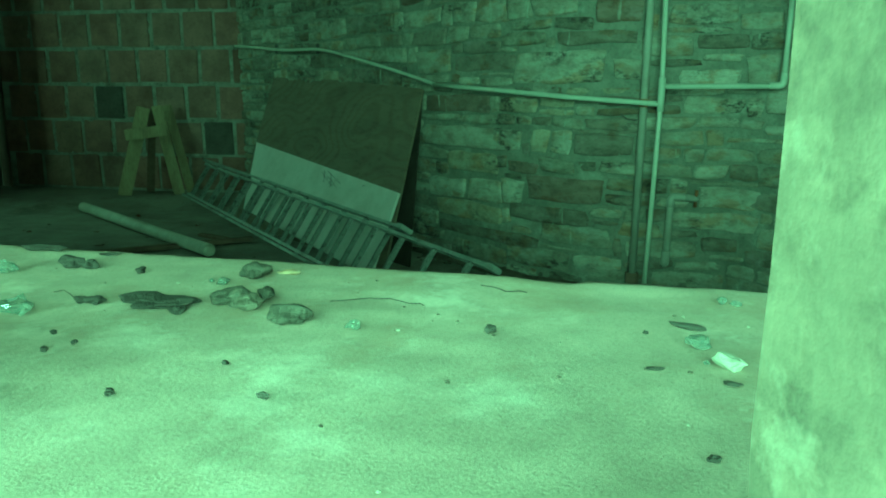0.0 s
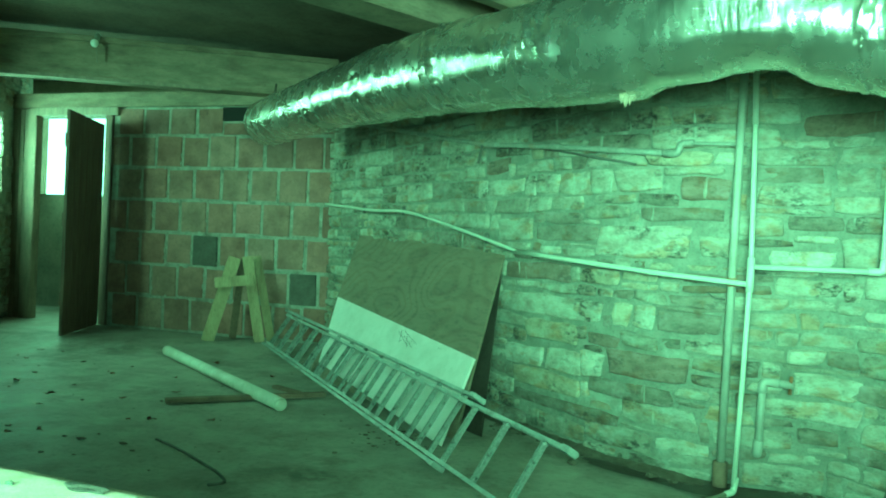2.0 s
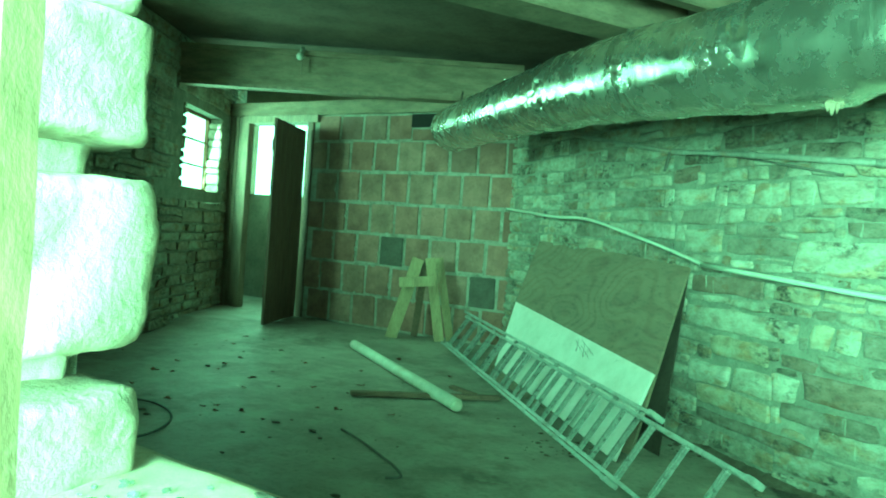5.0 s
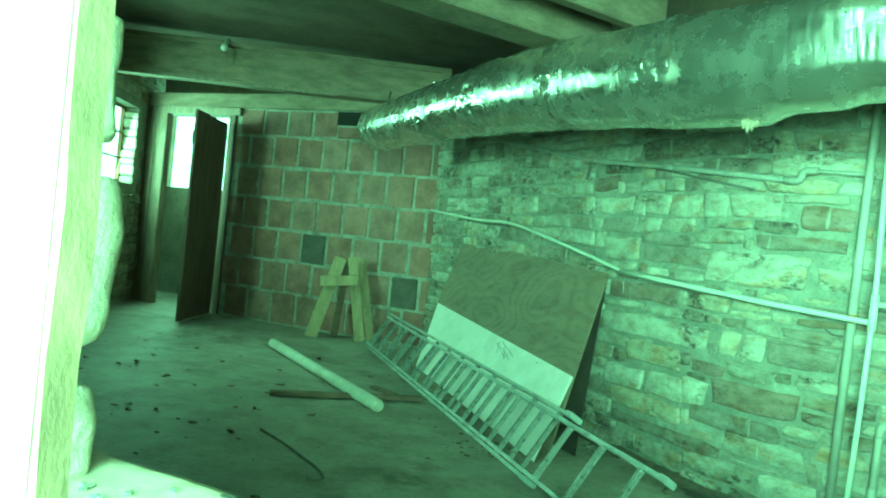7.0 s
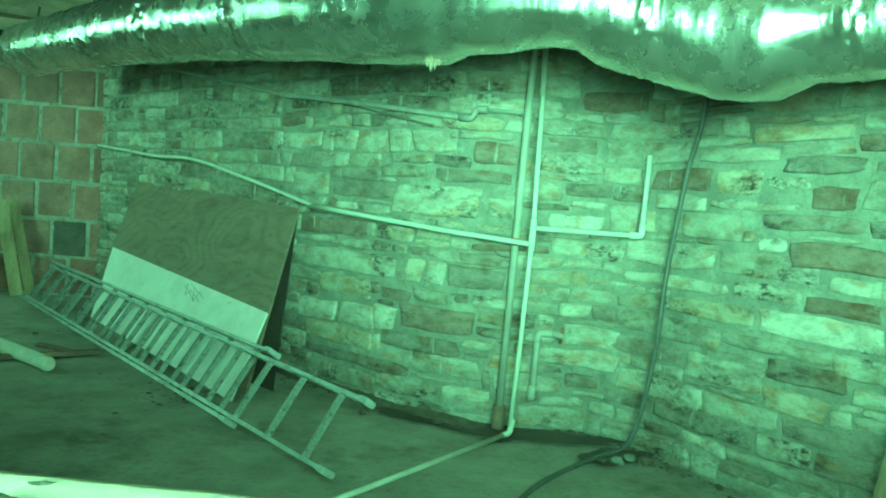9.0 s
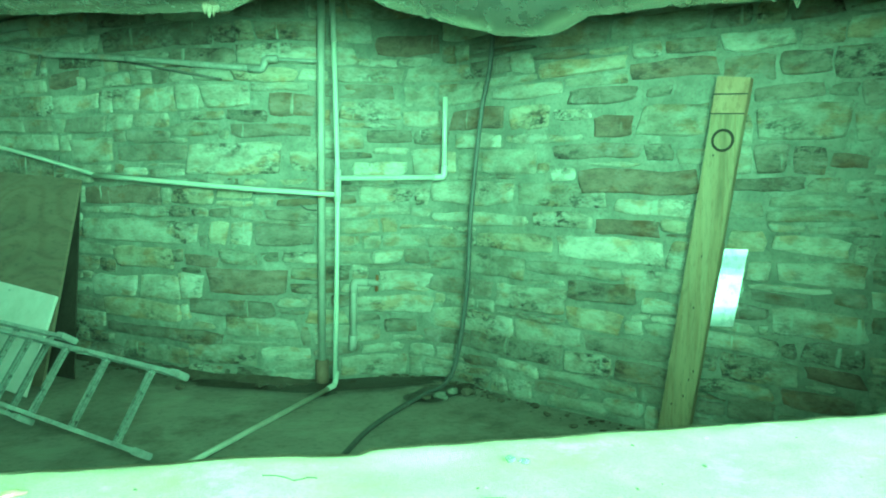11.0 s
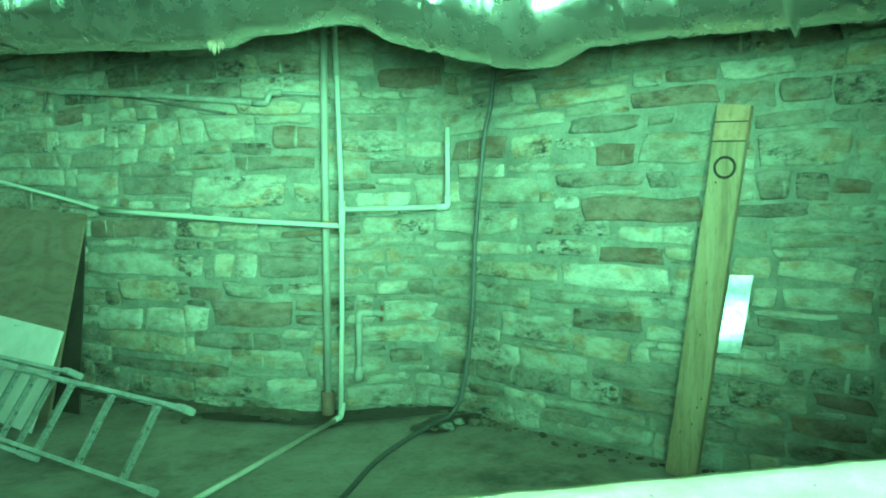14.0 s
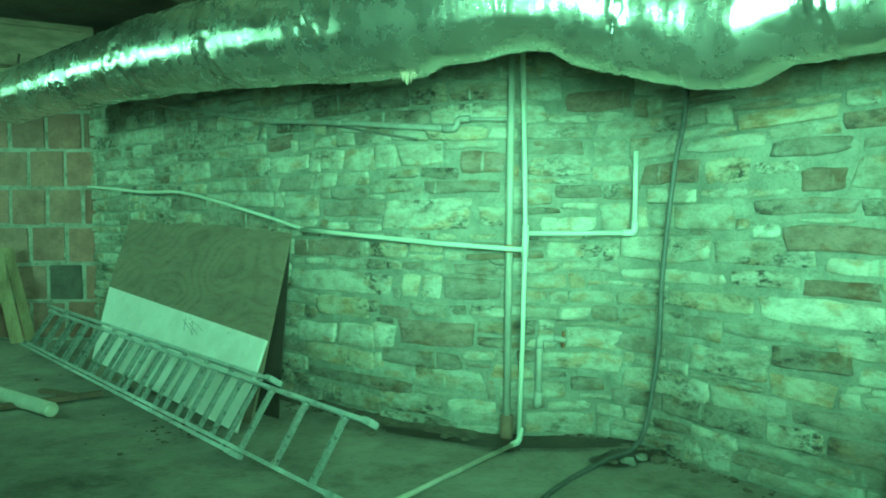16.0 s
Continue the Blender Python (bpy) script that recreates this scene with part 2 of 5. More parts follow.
def foil_mat(name):
    """Crumpled silver foil: facets, fine cross wrinkles and dust specks."""
    m = bpy.data.materials.new(name)
    m.use_nodes = True
    N, lk = m.node_tree.nodes, m.node_tree.links.new
    b = N["Principled BSDF"]
    geo = N.new("ShaderNodeNewGeometry")
    turn = N.new("ShaderNodeMapping")
    turn.inputs["Rotation"].default_value = (0, 0, radians(41))
    lk(geo.outputs["Position"], turn.inputs[0])
    thin = N.new("ShaderNodeMapping")
    thin.inputs["Scale"].default_value = (7, 1, 1)
    lk(turn.outputs[0], thin.inputs[0])
    broad = N.new("ShaderNodeMapping")
    broad.inputs["Rotation"].default_value, broad.inputs["Scale"].default_value = (0, .5, 0), (3.2, .9, .9)
    lk(turn.outputs[0], broad.inputs[0])

    def noise_at(vec, sc, detail, rough):
        n = N.new("ShaderNodeTexNoise")
        n.inputs["Scale"].default_value, n.inputs["Detail"].default_value, n.inputs["Roughness"].default_value = sc, detail, rough
        lk(vec, n.inputs["Vector"])
        return n.outputs[0]

    def calc(op, a, c):
        k = N.new("ShaderNodeMath")
        k.operation = op
        for sock, v in zip(k.inputs, (a, c)):
            if hasattr(v, "is_output"):
                lk(v, sock)
            else:
                sock.default_value = v
        return k.outputs[0]

    warp = N.new("ShaderNodeMixRGB")
    warp.blend_type = "ADD"
    warp.inputs[0].default_value = .12
    lk(turn.outputs[0], warp.inputs[1])
    wn_tex = N.new("ShaderNodeTexNoise")
    wn_tex.inputs["Scale"].default_value = 6
    lk(turn.outputs[0], wn_tex.inputs["Vector"])
    lk(wn_tex.outputs["Color"], warp.inputs[2])
    vor = N.new("ShaderNodeTexVoronoi")
    vor.inputs["Scale"].default_value = 26
    lk(warp.outputs[0], vor.inputs["Vector"])
    wrinkle = noise_at(thin.outputs[0], 14, 4, .6)
    where = noise_at(geo.outputs["Position"], 3.2, 3, .6)
    amount = N.new("ShaderNodeMapRange")
    amount.inputs[1].default_value, amount.inputs[2].default_value = .42, .62
    lk(where, amount.inputs[0])
    height = calc("ADD", calc("MULTIPLY", vor.outputs["Distance"], calc("MULTIPLY", amount.outputs[0], .28)), calc("MULTIPLY", wrinkle, .75))
    height = calc("ADD", height, calc("MULTIPLY", noise_at(broad.outputs[0], 8, 3, .55), .6))
    fine = noise_at(geo.outputs["Position"], 130, 3, .7)
    height = calc("ADD", height, calc("MULTIPLY", fine, .12))
    bp = N.new("ShaderNodeBump")
    bp.inputs["Strength"].default_value, bp.inputs["Distance"].default_value = .20, .012
    lk(height, bp.inputs["Height"])
    lk(bp.outputs[0], b.inputs["Normal"])
    dust = N.new("ShaderNodeMapRange")
    dust.inputs[1].default_value, dust.inputs[2].default_value = .30, .80
    lk(noise_at(geo.outputs["Position"], 7, 6, .7), dust.inputs[0])
    col = N.new("ShaderNodeMix")
    col.data_type = "RGBA"
    col.inputs[6].default_value, col.inputs[7].default_value = (.78, .78, .70, 1), (.60, .59, .52, 1)
    lk(dust.outputs[0], col.inputs[0])
    lk(col.outputs[2], b.inputs["Base Color"])
    shine = N.new("ShaderNodeMapRange")
    shine.inputs[3].default_value, shine.inputs[4].default_value = .97, .89
    lk(dust.outputs[0], shine.inputs[0])
    lk(shine.outputs[0], b.inputs["Metallic"])
    rg = N.new("ShaderNodeMapRange")
    rg.inputs[3].default_value, rg.inputs[4].default_value = .17, .40
    lk(dust.outputs[0], rg.inputs[0])
    lk(rg.outputs[0], b.inputs["Roughness"])
    return m


M_FOIL = foil_mat("foil")

# ---- mesh helpers ----
UP = Vector((0, 0, 1))


def mesh_of(name, bm, material, smooth=False):
    me = bpy.data.meshes.new(name)
    bm.to_mesh(me)
    bm.free()
    me.materials.append(material)
    if smooth:
        for p in me.polygons:
            p.use_smooth = True
    return me


def part(name, bm, material, parent=None, label="", smooth=False):
    ob = new(name, mesh_of(name, bm, material, smooth))
    if parent is not None:
        ob.parent = parent
    if label:
        ob["label"] = label
    return ob


def thing(name, label, category, group="", kind="", at=(0, 0, 0)):
    ob = new(name)
    ob.empty_display_size = .05
    ob.location = at
    return tagged(ob, label, category, group, kind)


def solid(name, bm, material, label, category, group="", kind="", smooth=False):
    return tagged(part(name, bm, material, None, "", smooth), label, category, group, kind)


def frame_box(bm, o, ax, ay, az, bevel=0.0):
    """A box from corner o along three edge vectors."""
    o, ax, ay, az = Vector(o), Vector(ax), Vector(ay), Vector(az)
    m = Matrix.Identity(4)
    for i, a in enumerate((ax, ay, az)):
        m.col[i][:3] = a
    m.translation = o + (ax + ay + az) / 2
    r = bmesh.ops.create_cube(bm, size=1.0, matrix=m)
    if m.determinant() < 0:
        bmesh.ops.reverse_faces(bm, faces=list({f for v in r["verts"] for f in v.link_faces}))
    if bevel:
        edges = list({e for v in r["verts"] for e in v.link_edges})
        bmesh.ops.bevel(bm, geom=edges, offset=bevel, segments=2, affect="EDGES", clamp_overlap=True)
    return bm


def box(o, ax, ay, az, bevel=0.0):
    return frame_box(bmesh.new(), o, ax, ay, az, bevel)


def box_at(x0, y0, z0, x1, y1, z1, bevel=0.0):
    return box((x0, y0, z0), (x1 - x0, 0, 0), (0, y1 - y0, 0), (0, 0, z1 - z0), bevel)


def bar(p, q, w, h, side=None, bevel=.003):
    """A board from p to q, w across and h thick, side: the direction of its width."""
    p, q = Vector(p), Vector(q)
    d = (q - p).normalized()
    s = Vector(side) if side is not None else d.cross(UP)
    s = (s - d * s.dot(d)).normalized()
    n = d.cross(s)
    return box(p - s * w / 2 - n * h / 2, q - p, s * w, n * h, bevel)


def rounded_path(pts, r):
    pts = [Vector(p) for p in pts]
    out = [pts[0]]
    for a, b, c in zip(pts, pts[1:], pts[2:]):
        k = min(r, (b - a).length * .45, (c - b).length * .45)
        p, q = b + (a - b).normalized() * k, b + (c - b).normalized() * k
        for i in range(5):
            t = i / 4
            out.append((1 - t) ** 2 * p + 2 * t * (1 - t) * b + t * t * q)
    out.append(pts[-1])
    return out


def smooth_path(pts, n=8):
    pts = [Vector(p) for p in pts]
    out = []
    for i in range(len(pts) - 1):
        a, b = pts[max(i - 1, 0)], pts[i]
        c, d = pts[i + 1], pts[min(i + 2, len(pts) - 1)]
        for k in range(n):
            t = k / n
            out.append(.5 * (2 * b + (c - a) * t + (2 * a - 5 * b + 4 * c - d) * t * t + (3 * b - a - 3 * c + d) * t ** 3))
    out.append(pts[-1])
    return out


def tube(path, radius, seg=12, hollow=0.0, bm=None, closed_ends=True, shape=None):
    bm = bm or bmesh.new()
    path = [Vector(p) for p in path]
    rings, nrm = [], None
    for i, p in enumerate(path):
        d = (path[min(i + 1, len(path) - 1)] - path[max(i - 1, 0)]).normalized()
        if nrm is None:
            nrm = d.orthogonal().normalized() if abs(d.z) > .9 else (UP - d * UP.dot(d)).normalized()
        nrm = (nrm - d * nrm.dot(d)).normalized()
        bi = d.cross(nrm)
        ring = []
        for k in range(seg):
            a = 2 * math.pi * k / seg
            rr = radius if shape is None else shape(i, a, p)
            ring.append(bm.verts.new(p + (nrm * math.cos(a) + bi * math.sin(a)) * rr))
        rings.append(ring)
    for a, b in zip(rings, rings[1:]):
        for k in range(seg):
            bm.faces.new((a[k], a[(k + 1) % seg], b[(k + 1) % seg], b[k]))
    if hollow:
        for ring, p, q in ((rings[0], path[0], path[1]), (rings[-1], path[-1], path[-2])):
            inner = [bm.verts.new(p + (v.co - p) * hollow) for v in ring]
            deep = [bm.verts.new(v.co + (q - p).normalized() * min(.8, radius * 14)) for v in inner]
            for k in range(seg):
                j = (k + 1) % seg
                bm.faces.new((ring[k], inner[k], inner[j], ring[j]))
                bm.faces.new((inner[k], deep[k], deep[j], inner[j]))
            bm.faces.new(deep)
    elif closed_ends:
        bm.faces.new(rings[0])
        bm.faces.new(rings[-1])
    bmesh.ops.recalc_face_normals(bm, faces=bm.faces)
    return bm


def rock(size, seed, squash=(1, 1, 1), sub=2, rough=.35):
    bm = bmesh.new()
    bmesh.ops.create_icosphere(bm, subdivisions=sub, radius=1)
    for v in bm.verts:
        k = 1 + rough * noise.noise(v.co * 1.3 + Vector((seed * 3.1, seed, 0)))
        v.co = Vector((v.co.x * squash[0], v.co.y * squash[1], v.co.z * squash[2])) * k * size
    return bm


# ---- setting: floor, ground ----
def noisy_sheet(x0, y0, x1, y1, nx, ny, amp, sc, z=0.0):
    bm = bmesh.new()
    g = [[bm.verts.new((x0 + (x1 - x0) * i / nx, y0 + (y1 - y0) * j / ny, 0)) for i in range(nx + 1)] for j in range(ny + 1)]
    for row in g:
        for v in row:
            v.co.z = z + amp * noise.noise(Vector((v.co.x * sc, v.co.y * sc, 3.3)))
    for j in range(ny):
        for i in range(nx):
            bm.faces.new((g[j][i], g[j][i + 1], g[j + 1][i + 1], g[j + 1][i]))
    return bm


def floor_rise(x, y):
    """The slab rises a little towards the tile wall and the doorway."""
    t = min(max((y - .35 * (x + 4) - 5.45) / .7, 0), 1)
    return .072 * t * t * (3 - 2 * t)


slab_bm = noisy_sheet(-9.5, .2, 4.2, 9.2, 120, 90, .008, 1.6, -.006)
for v in slab_bm.verts:
    v.co.z += floor_rise(v.co.x, v.co.y)
solid("floor", slab_bm, M_FLOOR, "worn dusty grey concrete basement floor", "floor", kind="structure", smooth=True)
solid("ground", noisy_sheet(-400, -400, 400, -.62, 40, 20, .0, 1, .62), M_GRASS, "grassy ground outside the basement window", "ground", kind="structure")

# ---- setting: curved stone wall ----
WALL = [(-2.95, 6.5), (-.42, 4.28), (-.17, 4.06), (0, 3.95), (.2, 3.83), (.42, 3.76), (.95, 3.80), (1.2, 3.62), (1.4, 3.24), (1.83, 2.66), (3.45, .38)]


class Line:
    """A wall line in plan: place and inward normal by the length along it."""

    def __init__(self, pts):
        self.p = [Vector((x, y, 0)) for x, y in pts]
        self.s = [0.0]
        for a, b in zip(self.p, self.p[1:]):
            self.s.append(self.s[-1] + (b - a).length)
        self.len = self.s[-1]

    def raw(self, s):
        s = min(max(s, 0), self.len)
        for i in range(len(self.p) - 1):
            if s <= self.s[i + 1] + 1e-6:
                f = (s - self.s[i]) / (self.s[i + 1] - self.s[i])
                return self.p[i].lerp(self.p[i + 1], f)
        return self.p[-1]

    def at(self, s, z=0.0, off=0.0):
        h = .12
        a, b = self.raw(s - h), self.raw(s + h)
        d = (b - a).normalized()
        p = (self.raw(s - .05) + self.raw(s) * 2 + self.raw(s + .05)) / 4 if .05 < s < self.len - .05 else self.raw(s)
        q = p + Vector((d.y, -d.x, 0)) * off
        q.z = z
        return q

    def near(self, x, y):
        best = min((((self.raw(k * .01).x - x) ** 2 + (self.raw(k * .01).y - y) ** 2), k * .01) for k in range(int(self.len * 100)))
        return best[1]


def backing(line, z0, z1, thick, front=0.0, step=.06, amp=.006):
    """The mortared body of a stone wall, with a rough front."""
    bm = bmesh.new()
    ns, nz = max(2, int(line.len / step)), max(2, int((z1 - z0) / step))
    f, b = [], []
    for i in range(ns + 1):
        s = line.len * i / ns
        f.append([])
        b.append([])
        for j in range(nz + 1):
            z = z0 + (z1 - z0) * j / nz
            q = line.at(s, z)
            f[-1].append(bm.verts.new(line.at(s, z, front + amp * noise.noise(q * 9))))
            b[-1].append(bm.verts.new(line.at(s, z, -thick)) if j in (0, nz) else None)
    for i in range(ns):
        for j in range(nz):
            bm.faces.new((f[i][j], f[i + 1][j], f[i + 1][j + 1], f[i][j + 1]))
        bm.faces.new((f[i][nz], f[i + 1][nz], b[i + 1][nz], b[i][nz]))
        bm.faces.new((b[i][0], b[i + 1][0], b[i + 1][nz], b[i][nz]))
    bmesh.ops.recalc_face_normals(bm, faces=bm.faces)
    return bm


def course_z(zk, k, s, seed):
    """The wavy height of bed joint k."""
    if k == 0:
        return zk
    if k < 0:
        return zk + .014 * noise.noise(Vector((s * 5, k * 7.7, seed))) + .005 * noise.noise(Vector((s * 16, k * 3.3, seed + 2)))
    return zk + .026 * noise.noise(Vector((s * 1.5, k * 7.7, seed))) + .010 * noise.noise(Vector((s * 5.5, k * 3.3, seed + 2)))


def stone_verts(line, st, gap, seed):
    """Front of one laid stone: a chipped, pillowed patch proud of the recessed mortar."""
    s0, s1, za, zb, k, va, vb, depth, tl, tr, sd = st[:11]
    w, h = s1 - s0, (zb - za) * (vb - va)
    nu, nv = max(6, min(13, int(w / .045) + 4)), 6
    vs, fs, inner = [], [], []
    slope, twist = .25 * depth * math.sin(sd * 3), .3 * depth * math.cos(sd * 5)
    for j in range(nv + 1):
        for i in range(nu + 1):
            u, v = i / nu, j / nv
            # even out the rim so that the edge rolls over quickly
            iu, jv = min(i, nu - i), min(j, nv - j)
            du = (0, .005 / w, .014 / w)[iu] if iu < 3 else .014 / w + (1 - .028 / w) * (iu - 2) / (nu - 4)
            dv = (0, .045, .12, .5)[jv]
            u, v = (du if i <= nu / 2 else 1 - du), (dv if j <= nv / 2 else 1 - dv)
            vv = va + (vb - va) * v
            left = s0 + gap + tl * (vv - .5) + .014 * noise.noise(Vector((sd, v * 2.5, 1)))
            right = s1 - gap + tr * (vv - .5) + .014 * noise.noise(Vector((sd, v * 2.5, 9)))
            s = left + (right - left) * u
            lo, hi = course_z(za, k, s, seed), course_z(zb, k + 1 if k >= 0 else k - .5, s, seed)
            z = lo + (hi - lo) * vv
            z += (gap * .8 if v < .5 else -gap * .8) * abs(1 - 2 * v)
            ed = (2 * v - 1) ** 2
            side = 1 if v < .5 else -1
            z += side * ed * (.006 * abs(noise.noise(Vector((s * 9, sd, side)))) + max(0, .012 * math.sin(sd * 11 + side) * (u - .5)))
            corner = max(0, abs(2 * u - 1) - .75) * max(0, abs(2 * v - 1) - .5) * 8
            s -= (u - .5) * .012 * corner * (1 + math.sin(sd * 9 + u * 3 + v * 5))
            z -= (v - .5) * .012 * corner * (1 + math.cos(sd * 7 + u * 4 + v * 3))
            rim = i in (0, nu) or j in (0, nv)
            if rim:
                off = -.034
            else:
                off = depth + slope * (u - .5) * 2 + twist * (v - .5) * 2
                if i in (1, nu - 1) or j in (1, nv - 1):
                    off -= .003 + .004 * abs(noise.noise(Vector((s * 22, z * 22, sd))))
                off += .009 * noise.noise(Vector((s * 11, z * 15, sd))) + .005 * noise.noise(Vector((s * 36, z * 40, sd)))
            vs.append(line.at(s, z, off))
    for j in range(nv):
        for i in range(nu):
            q = j * (nu + 1) + i
            fs.append((q, q + 1, q + nu + 2, q + nu + 1))
            inner.append(True)
    return vs, fs, inner


def free_part(box_, taken):
    """What is left of a rectangle (s0, s1, z0, z1) beside the stones already laid."""
    for _ in range(6):
        s0, s1, z0, z1 = box_
        hit = [t for t in taken if t[0] < s1 - .004 and t[1] > s0 + .004 and t[2] < z1 - .004 and t[3] > z0 + .004]
        if not hit:
            return box_
        t = hit[0]
        cuts = [(s0, t[0], z0, z1), (t[1], s1, z0, z1), (s0, s1, t[3], z1), (s0, s1, z0, t[2])]
        box_ = max(cuts, key=lambda c: max(0, c[1] - c[0]) * max(0, c[3] - c[2]))
        if box_[1] - box_[0] < .045 or box_[3] - box_[2] < .024:
            return None
    return None


def lay_stones(line, z1, rng, known=(), big=1.0):
    """All stones of a wall: the known ones at their places, courses of others round them."""
    out, z, k = [], .0, 0
    taken = []
    for s0, s1, za, zb, tone in known:
        taken.append((s0, s1, max(za, 0), zb))
        out.append((s0, s1, max(za, 0), zb, -1 - len(out), 0, 1, rng.uniform(.002, .020), rng.uniform(-.07, .07) * (zb - za) * 3, rng.uniform(-.07, .07) * (zb - za) * 3, rng.random() * 50, tone))
    while z < z1 - .03:
        h = min(rng.choice((.06, .075, .085, .095, .11, .12, .135)) * big, z1 - z)
        s, tilt = -rng.random() * .25, 0.0
        while s < line.len:
            w = rng.choice((.12, .17, .22, .27, .33, .40, .50)) * rng.uniform(.8, 1.15) * (.7 + h * 2.6) * big
            t2 = rng.uniform(-.03, .03)
            a, b = max(s, 0), min(s + w, line.len)
            if b - a > .07:
                whole = (a, b, z, z + h)
                left = free_part(whole, taken)
                depth = rng.choice((rng.uniform(-.002, .014), rng.uniform(-.002, .014), rng.uniform(.010, .028)))
                sd, roll = rng.random() * 50, rng.random()
                tone = rng.choice("mmmmmmpppptdddk")
                if left == whole:
                    cuts = [0, 1]
                    if h > .105 and roll < .30:
                        cuts = [0, rng.uniform(.38, .62), 1]
                    for v0, v1 in zip(cuts, cuts[1:]):
                        out.append((a, b, z, z + h, k, v0, v1, depth, tilt, t2, sd, tone))
                elif left:
                    out.append((left[0], left[1], left[2], left[3], -900 - len(out), 0, 1, depth, 0, 0, sd, tone))
            s, tilt = s + w, t2
        z, k = z + h, k + 1
    return out


def stone_wall(name, line, z1, seed, label, known=(), near=None, limit=298, thick=.45):
    rng = random.Random(seed)
    wall = solid(name, backing(line, -.05, z1, thick, -.006, .035, .009), M_MORTAR, label, "wall", kind="structure", smooth=True)
    far, made = collections.defaultdict(lambda: ([], [], [])), 0
    for st in lay_stones(line, z1, rng, known):
        vs, fs, inner = stone_verts(line, st, rng.uniform(.002, .0065), seed)
        tone = st[11]
        if near and near((st[0] + st[1]) / 2, (st[2] + st[3]) / 2) and made < limit:
            me = bpy.data.meshes.new("stone")
            me.from_pydata(vs, [], fs)
            me.materials.append(M_STONES[tone])
            me.polygons.foreach_set("use_smooth", inner)
            ob = new("stone", me)
            ob.parent = wall
            made += 1
        else:
            fv, ff, fsm = far[tone]
            q = len(fv)
            fv += vs
            ff += [tuple(i + q for i in f) for f in fs]
            fsm += inner
    for tone in sorted(far):
        fv, ff, fsm = far[tone]
        me = bpy.data.meshes.new("stonework")
        me.from_pydata(fv, [], ff)
        me.materials.append(M_STONES_FAR[tone])
        me.polygons.foreach_set("use_smooth", fsm)
        ob = new("stonework", me)
        ob.parent = wall
        tagged(ob, kind="stuff")
    return wall


# stones that stand out: from, to along the wall, bottom, top, kind
UPPER_STONES = [
    (3.10, 3.90, 1.74, 1.88, "d"), (2.62, 2.90, 1.57, 1.68, "b"), (2.81, 3.16, 1.14, 1.30, "m"), (3.19, 3.73, 1.15, 1.25, "d"), (3.73, 4.28, 1.07, 1.26, "p"),
    (2.91, 3.53, 0.91, 1.03, "b"), (3.61, 3.93, 1.28, 1.36, "m"), (3.99, 4.44, 1.27, 1.35, "d"), (4.57, 4.91, 1.36, 1.47, "m"), (4.64, 4.94, 1.07, 1.16, "w"),
    (4.75, 4.95, 1.18, 1.24, "p"), (4.96, 5.13, 1.07, 1.23, "m"), (4.76, 5.13, 1.69, 1.81, "b"), (4.21, 4.46, 1.37, 1.50, "b"), (2.66, 3.06, 1.43, 1.54, "p"),
    (2.00, 2.64, 1.05, 1.21, "d"), (3.25, 3.42, 1.07, 1.13, "w"), (3.45, 3.71, 1.06, 1.12, "p"),
]
CORNER_STONES = [
    (6.21, 6.59, 1.47, 1.56, "b"), (5.92, 6.25, 1.39, 1.47, "d"), (6.28, 6.41, 1.40, 1.45, "k"), (6.25, 6.56, 1.24, 1.39, "m"), (6.04, 6.24, 1.24, 1.35, "b"),
    (5.18, 5.57, 1.30, 1.43, "b"), (5.58, 5.83, 1.28, 1.41, "t"), (5.84, 6.28, 1.15, 1.23, "d"), (6.28, 6.42, 1.14, 1.22, "k"), (5.98, 6.53, 1.00, 1.12, "b"),
    (5.83, 5.97, 1.05, 1.13, "w"), (6.73, 7.07, 1.21, 1.36, "m"), (6.72, 6.98, 1.36, 1.43, "d"), (6.15, 6.50, 0.91, 0.99, "p"), (5.64, 6.12, 0.93, 1.06, "m"),
    (7.00, 7.14, 1.11, 1.17, "b"), (5.07, 5.63, 0.93, 1.06, "p"), (5.76, 6.20, 1.52, 1.60, "t"), (6.81, 7.00, 1.45, 1.55, "d"), (5.49, 5.89, 1.44, 1.51, "m"),
]
LOWER_STONES = [
    (2.95, 3.31, 0.38, 0.52, "w"), (3.34, 3.65, 0.39, 0.54, "p"), (3.65, 3.80, 0.41, 0.56, "w"), (3.83, 4.30, 0.45, 0.60, "b"), (3.71, 4.23, 0.33, 0.43, "d"),
    (4.12, 4.44, 0.71, 0.83, "d"), (3.68, 3.91, 0.59, 0.66, "b"), (3.14, 3.61, 0.56, 0.69, "t"), (2.88, 3.78, 0.70, 0.84, "p"), (3.05, 3.92, 0.17, 0.25, "d"),
    (3.93, 4.35, 0.22, 0.35, "m"), (3.69, 4.13, 0.07, 0.19, "m"), (4.64, 5.09, 0.34, 0.45, "p"), (4.56, 4.94, -0.01, 0.13, "m"), (4.79, 5.00, 0.23, 0.32, "d"),
    (4.77, 5.09, 0.45, 0.58, "p"), (3.84, 3.97, 0.71, 0.85, "t"), (3.97, 4.11, 0.71, 0.85, "p"), (3.04, 3.65, 0.27, 0.39, "t"), (3.18, 3.69, 0.04, 0.15, "m"),
]
